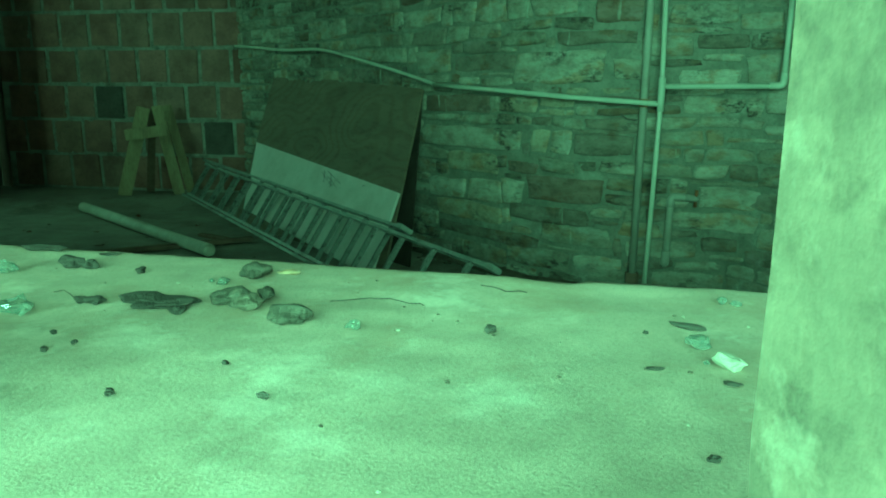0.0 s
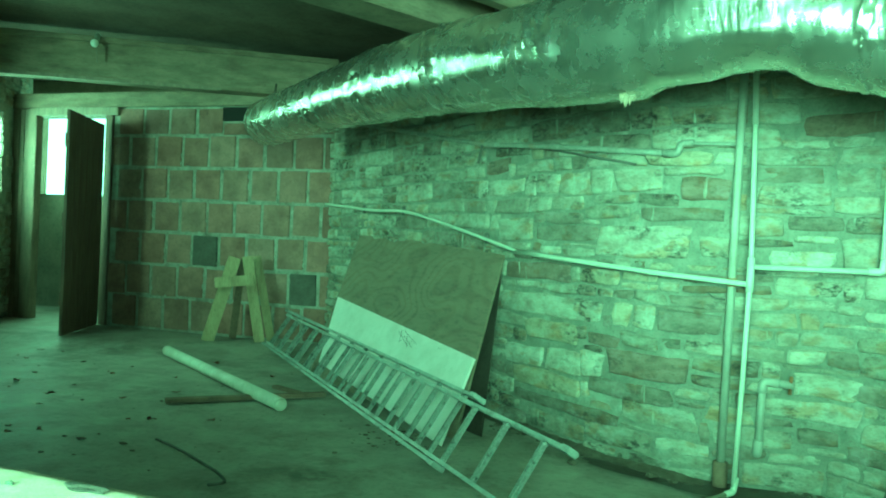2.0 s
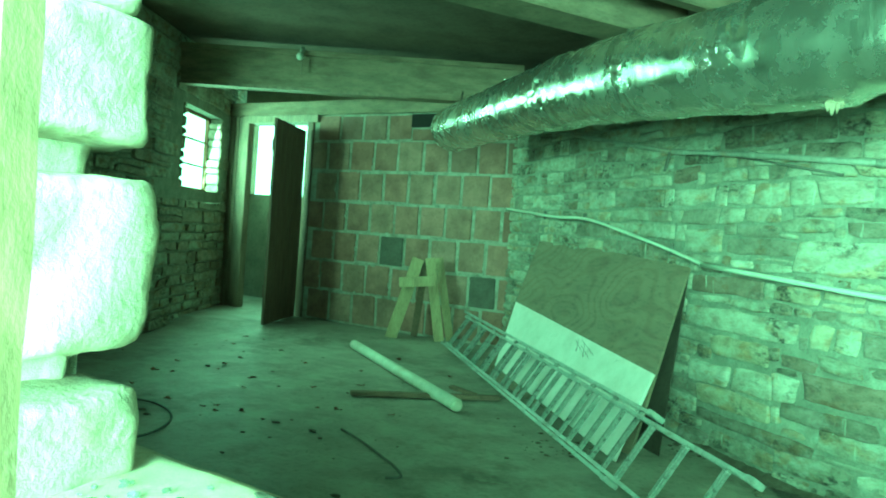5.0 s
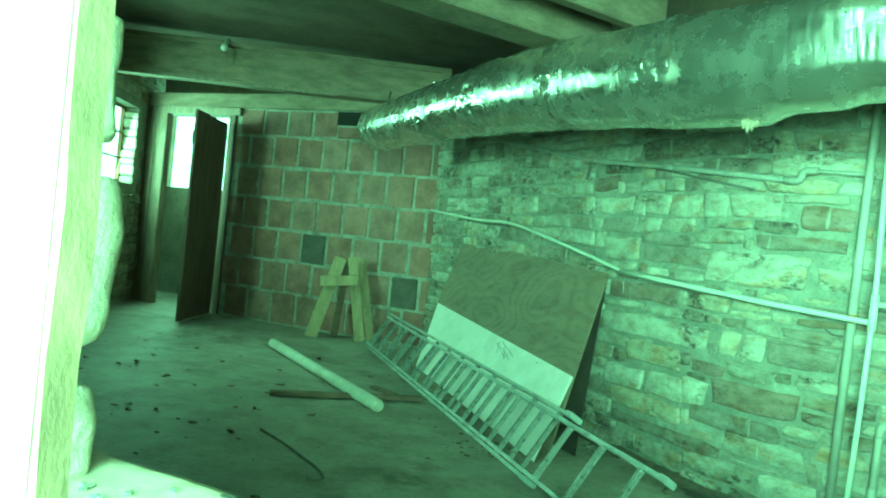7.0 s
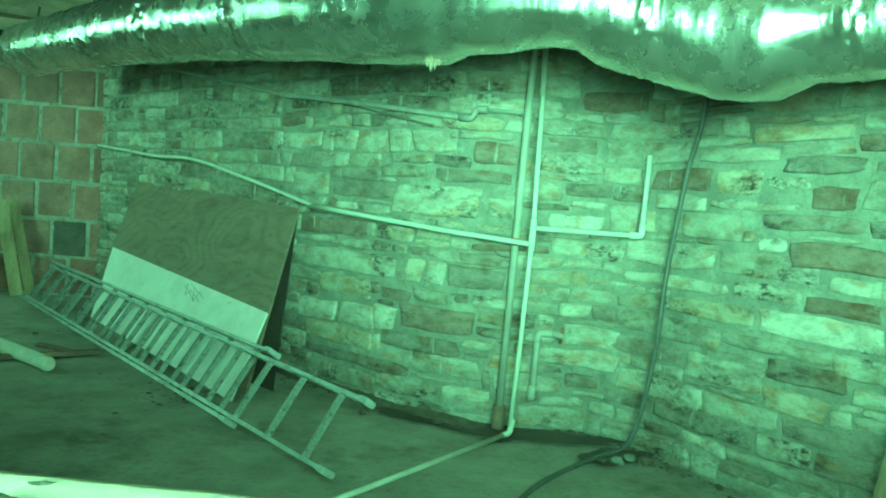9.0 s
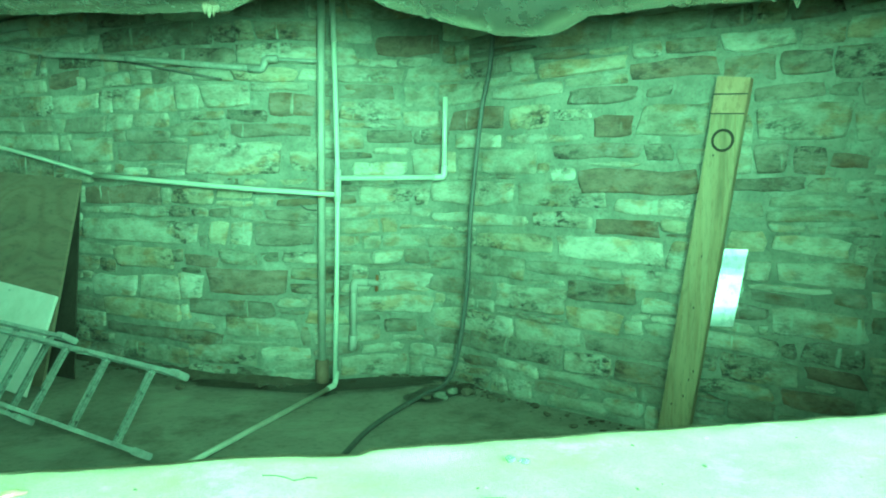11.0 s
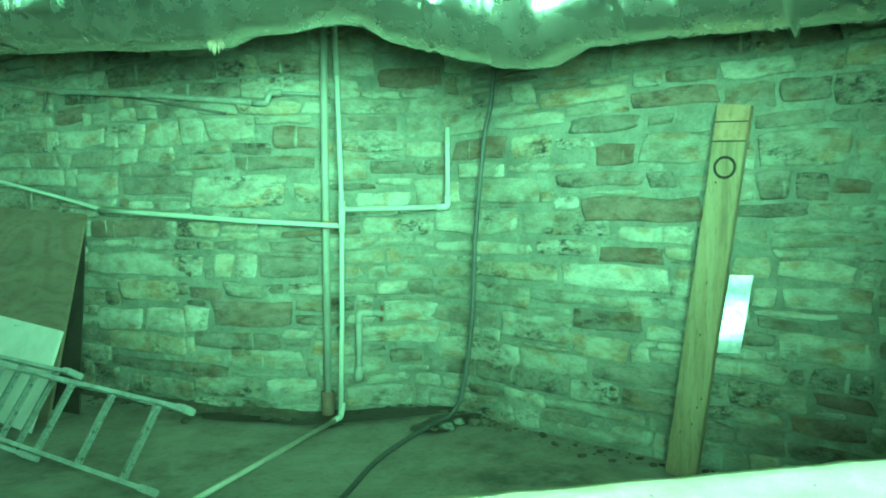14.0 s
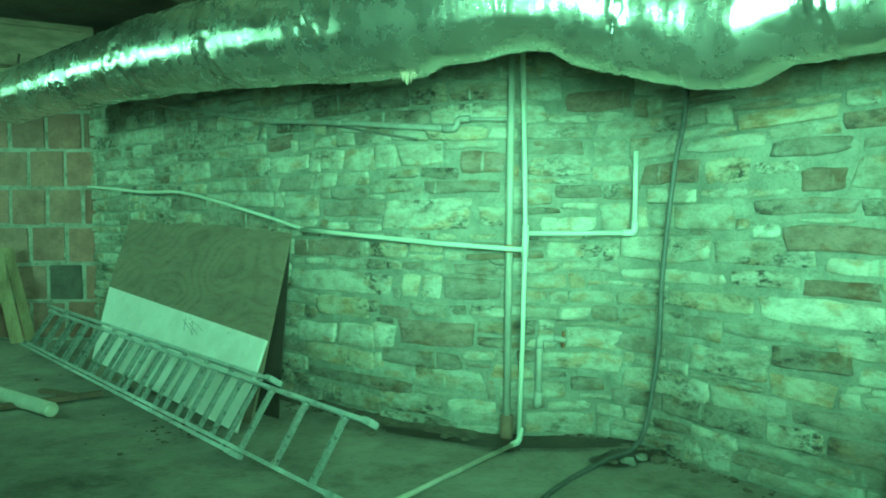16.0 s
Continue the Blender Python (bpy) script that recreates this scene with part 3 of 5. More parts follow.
BEND_STONES = [
    (5.87, 6.39, 0.70, 0.82, "w"), (6.40, 6.49, 0.69, 0.83, "w"), (6.05, 6.37, 0.82, 0.91, "b"), (5.08, 5.71, 0.83, 0.90, "p"), (5.73, 6.05, 0.84, 0.92, "p"),
    (5.38, 5.85, 0.72, 0.81, "t"), (5.05, 5.38, 0.70, 0.79, "m"), (5.93, 6.27, 0.52, 0.62, "d"), (5.51, 5.93, 0.43, 0.57, "m"), (5.92, 6.21, 0.38, 0.50, "t"),
    (5.70, 6.21, 0.62, 0.69, "m"), (6.20, 6.49, 0.59, 0.69, "p"), (6.28, 6.46, 0.50, 0.57, "w"), (6.02, 6.43, 0.29, 0.38, "d"), (5.34, 5.91, 0.19, 0.31, "k"),
    (5.64, 6.01, 0.29, 0.40, "m"), (5.84, 6.15, -0.04, 0.07, "m"), (6.12, 6.32, 0.02, 0.11, "p"), (5.75, 6.00, 0.05, 0.12, "d"), (5.09, 5.63, 0.28, 0.40, "p"),
]
END_STONES = [
    (6.81, 7.09, 0.79, 0.87, "p"), (6.83, 7.15, 0.68, 0.78, "p"), (6.63, 6.94, 0.28, 0.39, "m"), (6.87, 7.14, 0.21, 0.29, "b"), (6.82, 7.16, 0.48, 0.60, "p"),
    (6.93, 7.16, 0.39, 0.48, "k"), (6.74, 6.95, 0.59, 0.65, "d"), (6.54, 6.85, 0.21, 0.28, "m"), (6.64, 6.80, 0.79, 0.89, "t"), (6.72, 6.82, 0.68, 0.77, "p"),
    (6.95, 7.16, 0.32, 0.39, "b"), (6.76, 6.86, 0.10, 0.20, "d"), (6.67, 6.86, 0.12, 0.22, "d"), (5.04, 5.49, 0.46, 0.56, "d"), (5.07, 5.70, 0.58, 0.70, "m"),
]

MAIN = Line(WALL)
CEIL = 2.95
stone_wall("wall_north", MAIN, 2.40, 4, "old curved rubble wall of tan and brown sandstone in grey mortar",
           UPPER_STONES + CORNER_STONES + LOWER_STONES + BEND_STONES + END_STONES, lambda s, z: 2.2 < s < 7.3 and z < 1.9)


solid("rim_joist", backing(MAIN, 2.40, CEIL, .45, -.40, .30, .004), M_DECK, "dark old timber rim joist on top of the stone wall", "beam", kind="structure")


def on_wall(x, y, z, off=.05):
    return MAIN.at(MAIN.near(x, y), z, off)


# ---- setting: clay tile wall with doorway ----
TW = 6.5
PX, PZ = .321, .335
tile_wall = solid("wall_tile", box_at(-5.53, TW - .004, -.05, -2.2, TW + .25, 2.42), M_JOINT, "wall of square red clay tiles with wide mortar joints", "wall", kind="structure")


def tile_mesh(w, h, ribs=0, seed=0):
    """A tile with a chipped outline, ribbed where the plain face is turned in."""
    bm = bmesh.new()
    frame_box(bm, (-w / 2, -.012, -h / 2), (w, 0, 0), (0, .05, 0), (0, 0, h), .008)
    for v in bm.verts:
        q = Vector((v.co.x * 9, v.co.z * 9, seed * 3.7))
        v.co.x += .007 * noise.noise(q) * (1 if abs(v.co.x) > w * .4 else 0)
        v.co.z += .006 * noise.noise(q + UP * 7) * (1 if abs(v.co.z) > h * .4 else 0)
    for i in range(ribs):
        if ribs > 8:
            z = -h / 2 + h * (i + .5) / ribs
            frame_box(bm, (-w / 2 + .012, -.019, z - .005), (w - .024, 0, 0), (0, .010, 0), (0, 0, .010))
        else:
            x = -w / 2 + w * (i + .5) / ribs
            frame_box(bm, (x - .006, -.019, -h / 2 + .012), (.012, 0, 0), (0, .010, 0), (0, 0, h - .024))
    return bm


TILE_M = [mesh_of("tile", tile_mesh(PX - .026, PZ - .026, 0, i), M_TILE) for i in range(6)]
TILE_RIB = mesh_of("tile", tile_mesh(PX - .026, PZ - .026, 13), M_TILE)
TILE_GREY = mesh_of("tile", tile_mesh(PX - .030, PZ - .030, 13), M_TILE_GREY)
TILE_HALF = mesh_of("tile", tile_mesh(PX * .42, PZ - .026, 5), M_TILE)
TILE_LOW = mesh_of("tile", tile_mesh(PX - .026, .32), M_TILE)
TILE_TOP = [mesh_of("tile", tile_mesh(PX - .026, .265, 0, i + 9), M_TILE) for i in range(3)]
for c in range(7):
    z = .415 + PZ * (c - .5) if c else .245
    shift = 0 if c % 2 == 1 else .5
    for k in range(-5, 5):
        x = -4.314 + PX * (k + shift + .5)
        if x - PX / 2 < -5.60 or x + PX / 2 > -2.86:
            continue
        if c == 6 and -4.25 < x < -3.8:
            continue
        me = TILE_LOW if c == 0 else TILE_M[(k * 5 + c * 3) % 6]
        if c == 6:
            me, z = TILE_TOP[k % 3], 2.235
        if (c, k) in ((3, 0), (4, 0), (4, 1)):
            me = TILE_RIB
        if (c, k) in ((2, -1), (1, 3)):
            me = TILE_GREY
        ob = new("tile", me)
        ob.parent = tile_wall
        ob.location = (x + .005 * math.sin(k * 5.1 + c * 2.3), TW + .004 * math.sin(k * 3.7 + c), z + .005 * math.sin(k * 2.9 + c * 4.1))
        ob.rotation_euler[1] = .016 * math.sin(k * 7.3 + c * 1.9)
    if c % 2 == 1 and c:
        ob = new("tile", TILE_HALF)
        ob.parent = tile_wall
        ob.location = (-4.314 + PX * 4 + PX * .25, TW, z)
ob = new("tile", mesh_of("tile", tile_mesh(PX - .026, .12), M_TILE))
ob.parent = tile_wall
ob.location = (-4.01, TW, 2.155)
# mortar squeezed out of the joints
rng = random.Random(77)
crumb_bm = bmesh.new()
for c in range(1, 7):
    zj = .415 + PZ * (c - 1)
    for i in range(70):
        x, z, up = rng.uniform(-5.4, -2.9), zj + rng.gauss(0, .007), 0
        if i % 2:
            k = rng.randrange(-3, 5)
            x, z, up = -4.314 + PX * (k + (0 if c % 2 == 1 else .5)) + rng.gauss(0, .007), zj + PZ * rng.random(), 1
        if c > 4 and rng.random() < .6 or x > -2.9:
            continue
        a, b = rng.uniform(.008, .018), rng.uniform(.012, .04)
        r = bmesh.ops.create_icosphere(crumb_bm, subdivisions=1, radius=1)
        for v in r["verts"]:
            w = v.co * (1 + .6 * noise.noise(v.co * 1.7 + Vector((i * 3, c, 0))))
            v.co = Vector((x + w.x * (a if up else b), TW - .010 + w.y * .007, z + w.z * (b if up else a)))
solid("joint_crumbs", crumb_bm, M_JOINT, "crumbs of mortar squeezed out between the clay tiles", "mortar", kind="stuff")
solid("wall_vent_hole", box_at(-4.17, TW - .02, 2.235, -3.85, TW + .0, 2.375, .004), M_BLACK, "dark opening left between tiles under the ceiling", "vent", kind="structure")

# header over the tile wall
solid("trim", box_at(-6.95, TW - .06, 2.385, -2.2, TW + .22, 2.54, .006), M_BEAMWOOD, "timber plate on top of the tile wall", "beam", kind="structure")

# ---- setting: left wall with window ----
LEFT = Line([(-3.37, .42), (-7.05, 6.86)])
LD = (Vector((-7.05, 6.86, 0)) - Vector((-3.37, .42, 0))).normalized()
S_A, S_B = 5.40, 6.66
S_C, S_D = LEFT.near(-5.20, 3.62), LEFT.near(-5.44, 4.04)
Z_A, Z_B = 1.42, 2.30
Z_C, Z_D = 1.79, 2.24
LN = Vector((LD.y, -LD.x, 0))


def left_box(s0, s1, z0, z1, front, back):
    p = Vector((-3.37, .42, 0)) + LD * s0 + LN * front
    return box((p.x, p.y, z0), LD * (s1 - s0), -LN * (back + front), (0, 0, z1 - z0))


lw = thing("wall_west", "dark rubble stone wall with a small window", "wall", kind="structure")
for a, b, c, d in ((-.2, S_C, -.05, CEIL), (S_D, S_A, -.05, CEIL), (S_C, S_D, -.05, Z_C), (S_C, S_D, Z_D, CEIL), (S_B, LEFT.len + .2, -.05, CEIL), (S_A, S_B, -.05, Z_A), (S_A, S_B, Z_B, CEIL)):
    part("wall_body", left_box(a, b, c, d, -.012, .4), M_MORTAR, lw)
far_v, far_f = [], []
rng = random.Random(11)
for st in lay_stones(LEFT, CEIL, rng, big=1.3):
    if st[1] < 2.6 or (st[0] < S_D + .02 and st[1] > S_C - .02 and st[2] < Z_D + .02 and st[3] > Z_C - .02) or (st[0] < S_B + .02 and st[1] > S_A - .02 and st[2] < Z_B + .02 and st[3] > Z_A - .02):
        continue
    vs, fs, inner = stone_verts(LEFT, st, .006, 11)
    k = len(far_v)
    far_v += vs
    far_f += [tuple(i + k for i in f) for f in fs]
me = bpy.data.meshes.new("stonework")
me.from_pydata(far_v, [], far_f)
me.materials.append(M_STONE_I)
ob = new("stonework", me)
ob.parent = lw
tagged(ob, kind="stuff")
# reveal stones and the window in it
rng = random.Random(3)
z = Z_A
while z < Z_B - .03:
    h = min(rng.uniform(.07, .17), Z_B - z)
    for s, sg in ((S_B, -1), (S_A, 1)):
        w = rng.uniform(.03, .09)
        p = Vector((-3.37, .42, 0)) + LD * s - LN * .15
        bm = box((p.x, p.y, z + .006), LD * w * sg, LN * .16, (0, 0, h - .012), .014)
        part("stone", bm, M_JAMB, lw)
    z += h
win = thing("window_1", "small basement window, bright daylight behind its bare frame", "window", kind="structure")
for s0, s1, z0, z1 in ((S_A, S_B, Z_A, Z_A + .035), (S_A, S_B, Z_B - .035, Z_B), (S_A, S_A + .04, Z_A, Z_B), (S_B - .07, S_B, Z_A, Z_B), (S_A + .04, S_B - .07, 1.70, 1.718), (S_A + .04, S_B - .07, 1.985, 2.003)):
    p = Vector((-3.37, .42, 0)) + LD * s0 - LN * .19
    part("window_frame", box((p.x, p.y, z0), LD * (s1 - s0), LN * .045, (0, 0, z1 - z0), .004), M_DARKWOOD, win)
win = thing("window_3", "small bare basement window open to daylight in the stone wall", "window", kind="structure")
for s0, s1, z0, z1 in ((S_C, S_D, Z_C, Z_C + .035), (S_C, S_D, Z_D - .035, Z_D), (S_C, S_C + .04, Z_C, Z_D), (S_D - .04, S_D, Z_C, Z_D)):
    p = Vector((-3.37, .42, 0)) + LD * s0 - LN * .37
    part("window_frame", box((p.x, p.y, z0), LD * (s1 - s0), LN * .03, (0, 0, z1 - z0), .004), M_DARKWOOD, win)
p = Vector((-3.37, .42, 0)) + LD * (S_A + .002) - LN * .22
solid("backdrop", box((p.x, p.y, Z_A + .002), LD * (S_B - S_A - .004), LN * .01, (0, 0, Z_B - Z_A - .004)), M_DAY, "bright daylight beyond the window", "backdrop", kind="structure")

# ---- setting: doorway, door and the space behind ----
dw = thing("door_1", "open doorway in a pale timber frame", "doorway", kind="structure")
part("frame_post", box_at(-6.62, TW - .05, 0, -6.50, TW + .05, 2.34, .006), M_PALEWOOD, dw)
part("frame_post", box_at(-5.598, TW - .03, 0, -5.50, TW + .2, 2.34, .006), M_DOOR, dw)
part("lintel", box_at(-6.60, TW - .06, 2.30, -5.42, TW + .2, 2.382, .006), M_PALEWOOD, dw)
for i in range(4):
    part("frame_board", box_at(-6.90 + i * .073, TW - .02 - .006 * (i % 2), 0, -6.835 + i * .073, TW + .05, 2.38, .008), M_PALEWOOD, dw)
# door leaf, ajar into the room
hx, hy = -5.595, TW - .075
fx, fy = -5.205, 5.53
leaf = thing("door", "dark weathered board door standing ajar", "door", at=(hx, hy, .055))
dv = Vector((fx - hx, fy - hy, 0))
dn = Vector((-dv.y, dv.x, 0)).normalized()
for i in range(6):
    p = dv * (i / 6 + .004)
    part("board", box((p.x, p.y, .02), dv * (1 / 6 - .008), dn * .03, (0, 0, 2.12), .004), M_DOOR, leaf)
for z in (.3, 1.05, 1.8):
    part("batten", box((dv.x * .04 + dn.x * -.025, dv.y * .04 + dn.y * -.025, z), dv * .92, dn * .025, (0, 0, .13), .004), M_DOOR, leaf)
# space behind the doorway
solid("wall_back", box_at(-9.4, 7.62, -.05, -7.62, 7.75, CEIL), M_STUCCO, "plain wall of the space behind the doorway", "wall", kind="structure")
solid("wall_back_low", box_at(-7.62, 7.62, -.05, -6.35, 7.75, 1.50), M_STUCCO, "plain wall under the window behind the doorway", "wall", kind="structure")
solid("wall_back_high", box_at(-7.62, 7.62, 2.50, -6.35, 7.75, CEIL), M_STUCCO, "plain wall over the window behind the doorway", "wall", kind="structure")
solid("wall_back_side", box_at(-6.35, 7.62, -.05, -2.0, 7.9, CEIL), M_STUCCO, "plain wall behind the tile wall", "wall", kind="structure")
solid("wall_far_west", box_at(-9.5, 6.9, -.05, -9.3, 7.9, CEIL), M_STUCCO, "plain side wall behind the doorway", "wall", kind="structure")
solid("backdrop", box_at(-8.6, 8.0, 1.0, -5.9, 8.01, 2.7), M_DAY, "bright daylight beyond the far window", "backdrop", kind="structure")

# ---- setting: window wall with sill and jambs ----
OX0, OX1, OZ0, OZ1 = -.33, 1.05, .93, 2.50
ww = thing("wall_south", "thick stone wall with the window opening", "wall", kind="structure")
for a in ((-3.9, -.21, -.05, OX0 - .02, .255, CEIL), (OX1, -.21, -.05, 3.9, .255, CEIL), (OX0 - .02, -.21, -.05, OX1, .235, OZ0 - .09), (OX0 - .02, -.21, OZ1, OX1, .255, CEIL)):
    part("wall_body", box_at(*a), M_MORTAR, ww)
for i, (z0, z1, x, y1) in enumerate(((.922, 1.004, -.270, .268), (.992, 1.036, -.335, .240), (1.034, 1.180, -.266, .266), (1.176, 1.212, -.326, .245), (1.205, 1.313, -.271, .268), (1.316, 1.43, -.286, .264), (1.435, 1.56, -.30, .258), (1.565, 1.74, -.31, .255), (1.745, 1.98, -.315, .255), (1.985, 2.24, -.31, .255), (2.245, 2.50, -.31, .255))):
    for y0, y2 in ((-.20, .10), (.102, y1)):
        bm = bmesh.new()
        bmesh.ops.create_cube(bm, size=2.0)
        bmesh.ops.subdivide_edges(bm, edges=bm.edges[:], cuts=15, use_grid_fill=True)
        sx, sy, sz = (x + .46) / 2, (y2 - y0) / 2, (z1 - z0) / 2
        for v in bm.verts:
            c = v.co.copy()
            r = (abs(c.x) ** 13 + abs(c.y) ** 13 + abs(c.z) ** 10) ** (1 / 12)
            c /= max(r, .85)
            q = Vector((c.x * sx + (x - .46) / 2, c.y * sy + (y0 + y2) / 2, c.z * sz + (z0 + z1) / 2))
            o = Vector((i * 3.1, y0 * 5, 0))
            q += Vector((noise.noise(q * 14 + o), noise.noise(q * 14 + o + UP * 5), .4 * noise.noise(q * 14 + o + UP * 9))) * .013
            q += Vector((noise.noise(q * 52 + o), noise.noise(q * 52 + o + UP * 5), noise.noise(q * 52 + o + UP * 9))) * .0022
            v.co = q
        part("stone", bm, M_JAMB, ww, smooth=True)
# sill slab with a broken inner edge
bm = bmesh.new()
nx, ny = 150, 50


def sill_edge(x):
    e = .3010 - .050 * x + .0040 * noise.noise(Vector((x * 13, 1, 0))) + .0022 * noise.noise(Vector((x * 55, 2, 0)))
    return e - .009 * (max(0, 1 - (.271 - x) / .075) if x < .271 else 0)


grid = []
for i in range(nx + 1):
    x = OX0 - .03 + (OX1 - OX0 + .03) * i / nx
    grid.append([])
    for j in range(ny + 1):
        v = j / ny
        y = -.28 + (sill_edge(x) + .28) * v
        d = sill_edge(x) - y
        z = OZ0 + .0009 * noise.noise(Vector((x * 24, y * 33, 0))) + .0005 * noise.noise(Vector((x * 90, y * 90, 4))) - (.0025 if j == ny else 0)
        z -= .003 * max(0, noise.noise(Vector((x * 9, d * 38, 8))) - .15)
        grid[-1].append(bm.verts.new((x, y, z)))
    e = grid[-1][-1].co
    grid[-1].append(bm.verts.new((e.x, e.y + .0015, OZ0 - .010)))
    grid[-1].append(bm.verts.new((e.x, e.y - .004, OZ0 - .05)))
    grid[-1].append(bm.verts.new((e.x, e.y - .02, OZ0 - .088)))
for i in range(nx):
    for j in range(len(grid[0]) - 1):
        bm.faces.new((grid[i][j], grid[i + 1][j], grid[i + 1][j + 1], grid[i][j + 1]))
part("window_sill", bm, M_SILL, ww, "sandy worn concrete sill with a chipped inner edge", smooth=True)
# frame posts of the window, bare of glass
fr = thing("window_2", "weathered white window frame without glass", "window", kind="structure")
def rough_post(bm):
    bmesh.ops.subdivide_edges(bm, edges=[e for e in bm.edges if abs((e.verts[0].co - e.verts[1].co).z) > .4], cuts=60, use_grid_fill=True)
    for v in bm.verts:
        v.co.x += .0022 * noise.noise(v.co * 33) + .0010 * noise.noise(v.co * 90)
    return bm


x0, x1 = -.06, .0395
post = part("post", rough_post(box((x0, -.0375, OZ0 + .001), (x1 - x0, 0, 0), (0, .0125, 0), (0, 0, 1.52))), M_POSTEDGE, fr, "bare weathered wooden post")
part("painted_face", box((x0, -.0405, OZ0 + .001), (x1 - x0 - .003, 0, 0), (0, .0025, 0), (0, 0, 1.52)), M_WHITEPAINT, post, "white painted outer face")
part("post", rough_post(box((.3025, -.11, OZ0 + .001), (.067, 0, 0), (.030, -.09, 0), (0, 0, 1.52))), M_POST, fr, "weathered grey post with flaking paint")
part("head", box_at(OX0, -.03, OZ1 - .06, OX1, .03, OZ1, .003), M_WHITEPAINT, fr)

# ---- setting: ceiling ----
bm = bmesh.new()
frame_box(bm, (-9.6, -.5, CEIL), (14, 0, 0), (0, 9.8, 0), (0, 0, .12))
BD = Vector((.87, .49, 0)).normalized()
BP = Vector((-BD.y, BD.x, 0))
solid("ceiling", bm, M_DECK, "dark boarded underside of the floor above", "ceiling", kind="structure")


def beam(p, q, z0, z1, w, name="ceiling_beam", material=None):
    p, q = Vector((*p, z0)), Vector((*q, z0))
    d = (q - p).normalized()
    s = Vector((-d.y, d.x, 0))
    bm = box(p, q - p, s * w, (0, 0, z1 - z0), .008)
    return solid(name, bm, material or M_BEAMWOOD, "heavy rough-sawn timber beam under the ceiling", "beam", "ceiling beams")


P1 = Vector((-4.28, 5.88))
b2 = Vector((BD.x, BD.y))
beam(P1 - b2 * 3.2, P1 + b2 * 1.5, 2.465, 2.86, .22)
solid("ledger_strip", box(Vector((*(P1 - b2 * 3.2), 2.450)) - BP * .03, Vector((*b2, 0)) * 3.6, BP * .06, (0, 0, .03), .004), M_PALEWOOD, "pale strip nailed under the timber beam", "batten")
solid("ledger_strip", box(Vector((*(P1 - b2 * 3.2), 2.80)) - BP * .05, Vector((*b2, 0)) * 4.6, BP * .05, (0, 0, .045), .004), M_BEAMWOOD, "pale strip along the top of the timber beam", "batten")
beam((-3.26, 1.0), (-1.00, 4.92), 2.52, CEIL, .325)
beam((-2.80, 1.0), (-.62, 4.75), 2.60, CEIL, .10)
beam((-.9, .45), (1.0, 3.2), 2.52, CEIL, .24)

# ---- things on the stone wall ----
def at_wall(pts, off):
    return [on_wall(x, y, z, off) for x, y, z in pts]


duct_axis = smooth_path([(-3.25, 5.80, 2.09), (-2.6, 5.20, 2.09), (-2.0, 4.62, 2.07), (-1.4, 4.05, 2.05), (-.9, 3.59, 2.02), (-.4, 3.17, 1.97), (.15, 2.79, 1.93),
                         (.50, 2.645, 1.91), (.85, 2.53, 1.85), (1.15, 2.36, 1.80), (1.42, 2.12, 1.79)], 46)
branch_axis = smooth_path([(1.22, 2.32, 1.80), (1.5, 2.08, 1.81), (1.85, 1.74, 1.83), (2.25, 1.32, 1.85), (2.9, .55, 1.90)], 40)


# underside of the main run: a slack belly, two pinches and the bulge at the branch
SAG = ((0, .185), (.2, .20), (.38, .232), (.575, .236), (.588, .232), (.606, .188), (.655, .184), (.694, .150), (.728, .135), (.745, .165), (.76, .186), (.815, .207), (.875, .233), (.92, .225), (.965, .18), (1, .15))


def foil_skin(r0, axis, dips, seed, close=0, flat=None):
    n = len(axis)

    def f(i, a, p):
        t = i / (n - 1)
        r = r0 * (1 + .035 * noise.noise(Vector((p.x * 3, p.y * 3, seed))))
        low = max(0.0, -math.cos(a)) ** 1.4
        for (ta, ra), (tb, rb) in zip(dips, dips[1:]):
            if ta <= t <= tb:
                r += (ra + (rb - ra) * (t - ta) / (tb - ta) - r0) * low
        w = 0.0
        if flat:
            # the wrap is pulled flat over the upper front between two pinches
            w = max(0.0, 1 - abs((t - flat[0]) / flat[1]) ** 4) * min(1.0, max(0.0, (math.degrees(a) - 30) / 25)) * min(1.0, max(0.0, (122 - math.degrees(a)) / 22))
            r += (min(.205 / max(.2, math.cos(a - radians(95))), .24) - r) * w
        ca, sa = math.cos(a), math.sin(a)
        rough_end = min(1.0, max(0.0, (.60 - t) / .10))
        crush = sum(math.exp(-((t - q) / .012) ** 2) for q in (.18, .285, .42, .53, .80))
        r += .006 * (1 - .85 * w) * noise.noise(Vector((t * 45, ca * 1.1, sa * 1.1 + seed)))
        r -= (.0007 + .0014 * rough_end + .009 * crush) * (1 - 2.4 * abs(noise.noise(Vector((t * 120 + ca * .8, ca * 1.3, sa * 1.3 + seed)))))
        r += (.0006 + .0011 * rough_end + .007 * crush) * (1 - 2.4 * abs(noise.noise(Vector((t * 210 + sa * 2, ca * 4, sa * 4 + seed)))))
        r += (.0006 + .005 * crush) * noise.noise(Vector((t * 400, ca * 11, sa * 11)))
        if close and i > n - 1 - close:
            r *= max(.15, ((n - 1 - i) / close)) ** .5
        return r
    return f


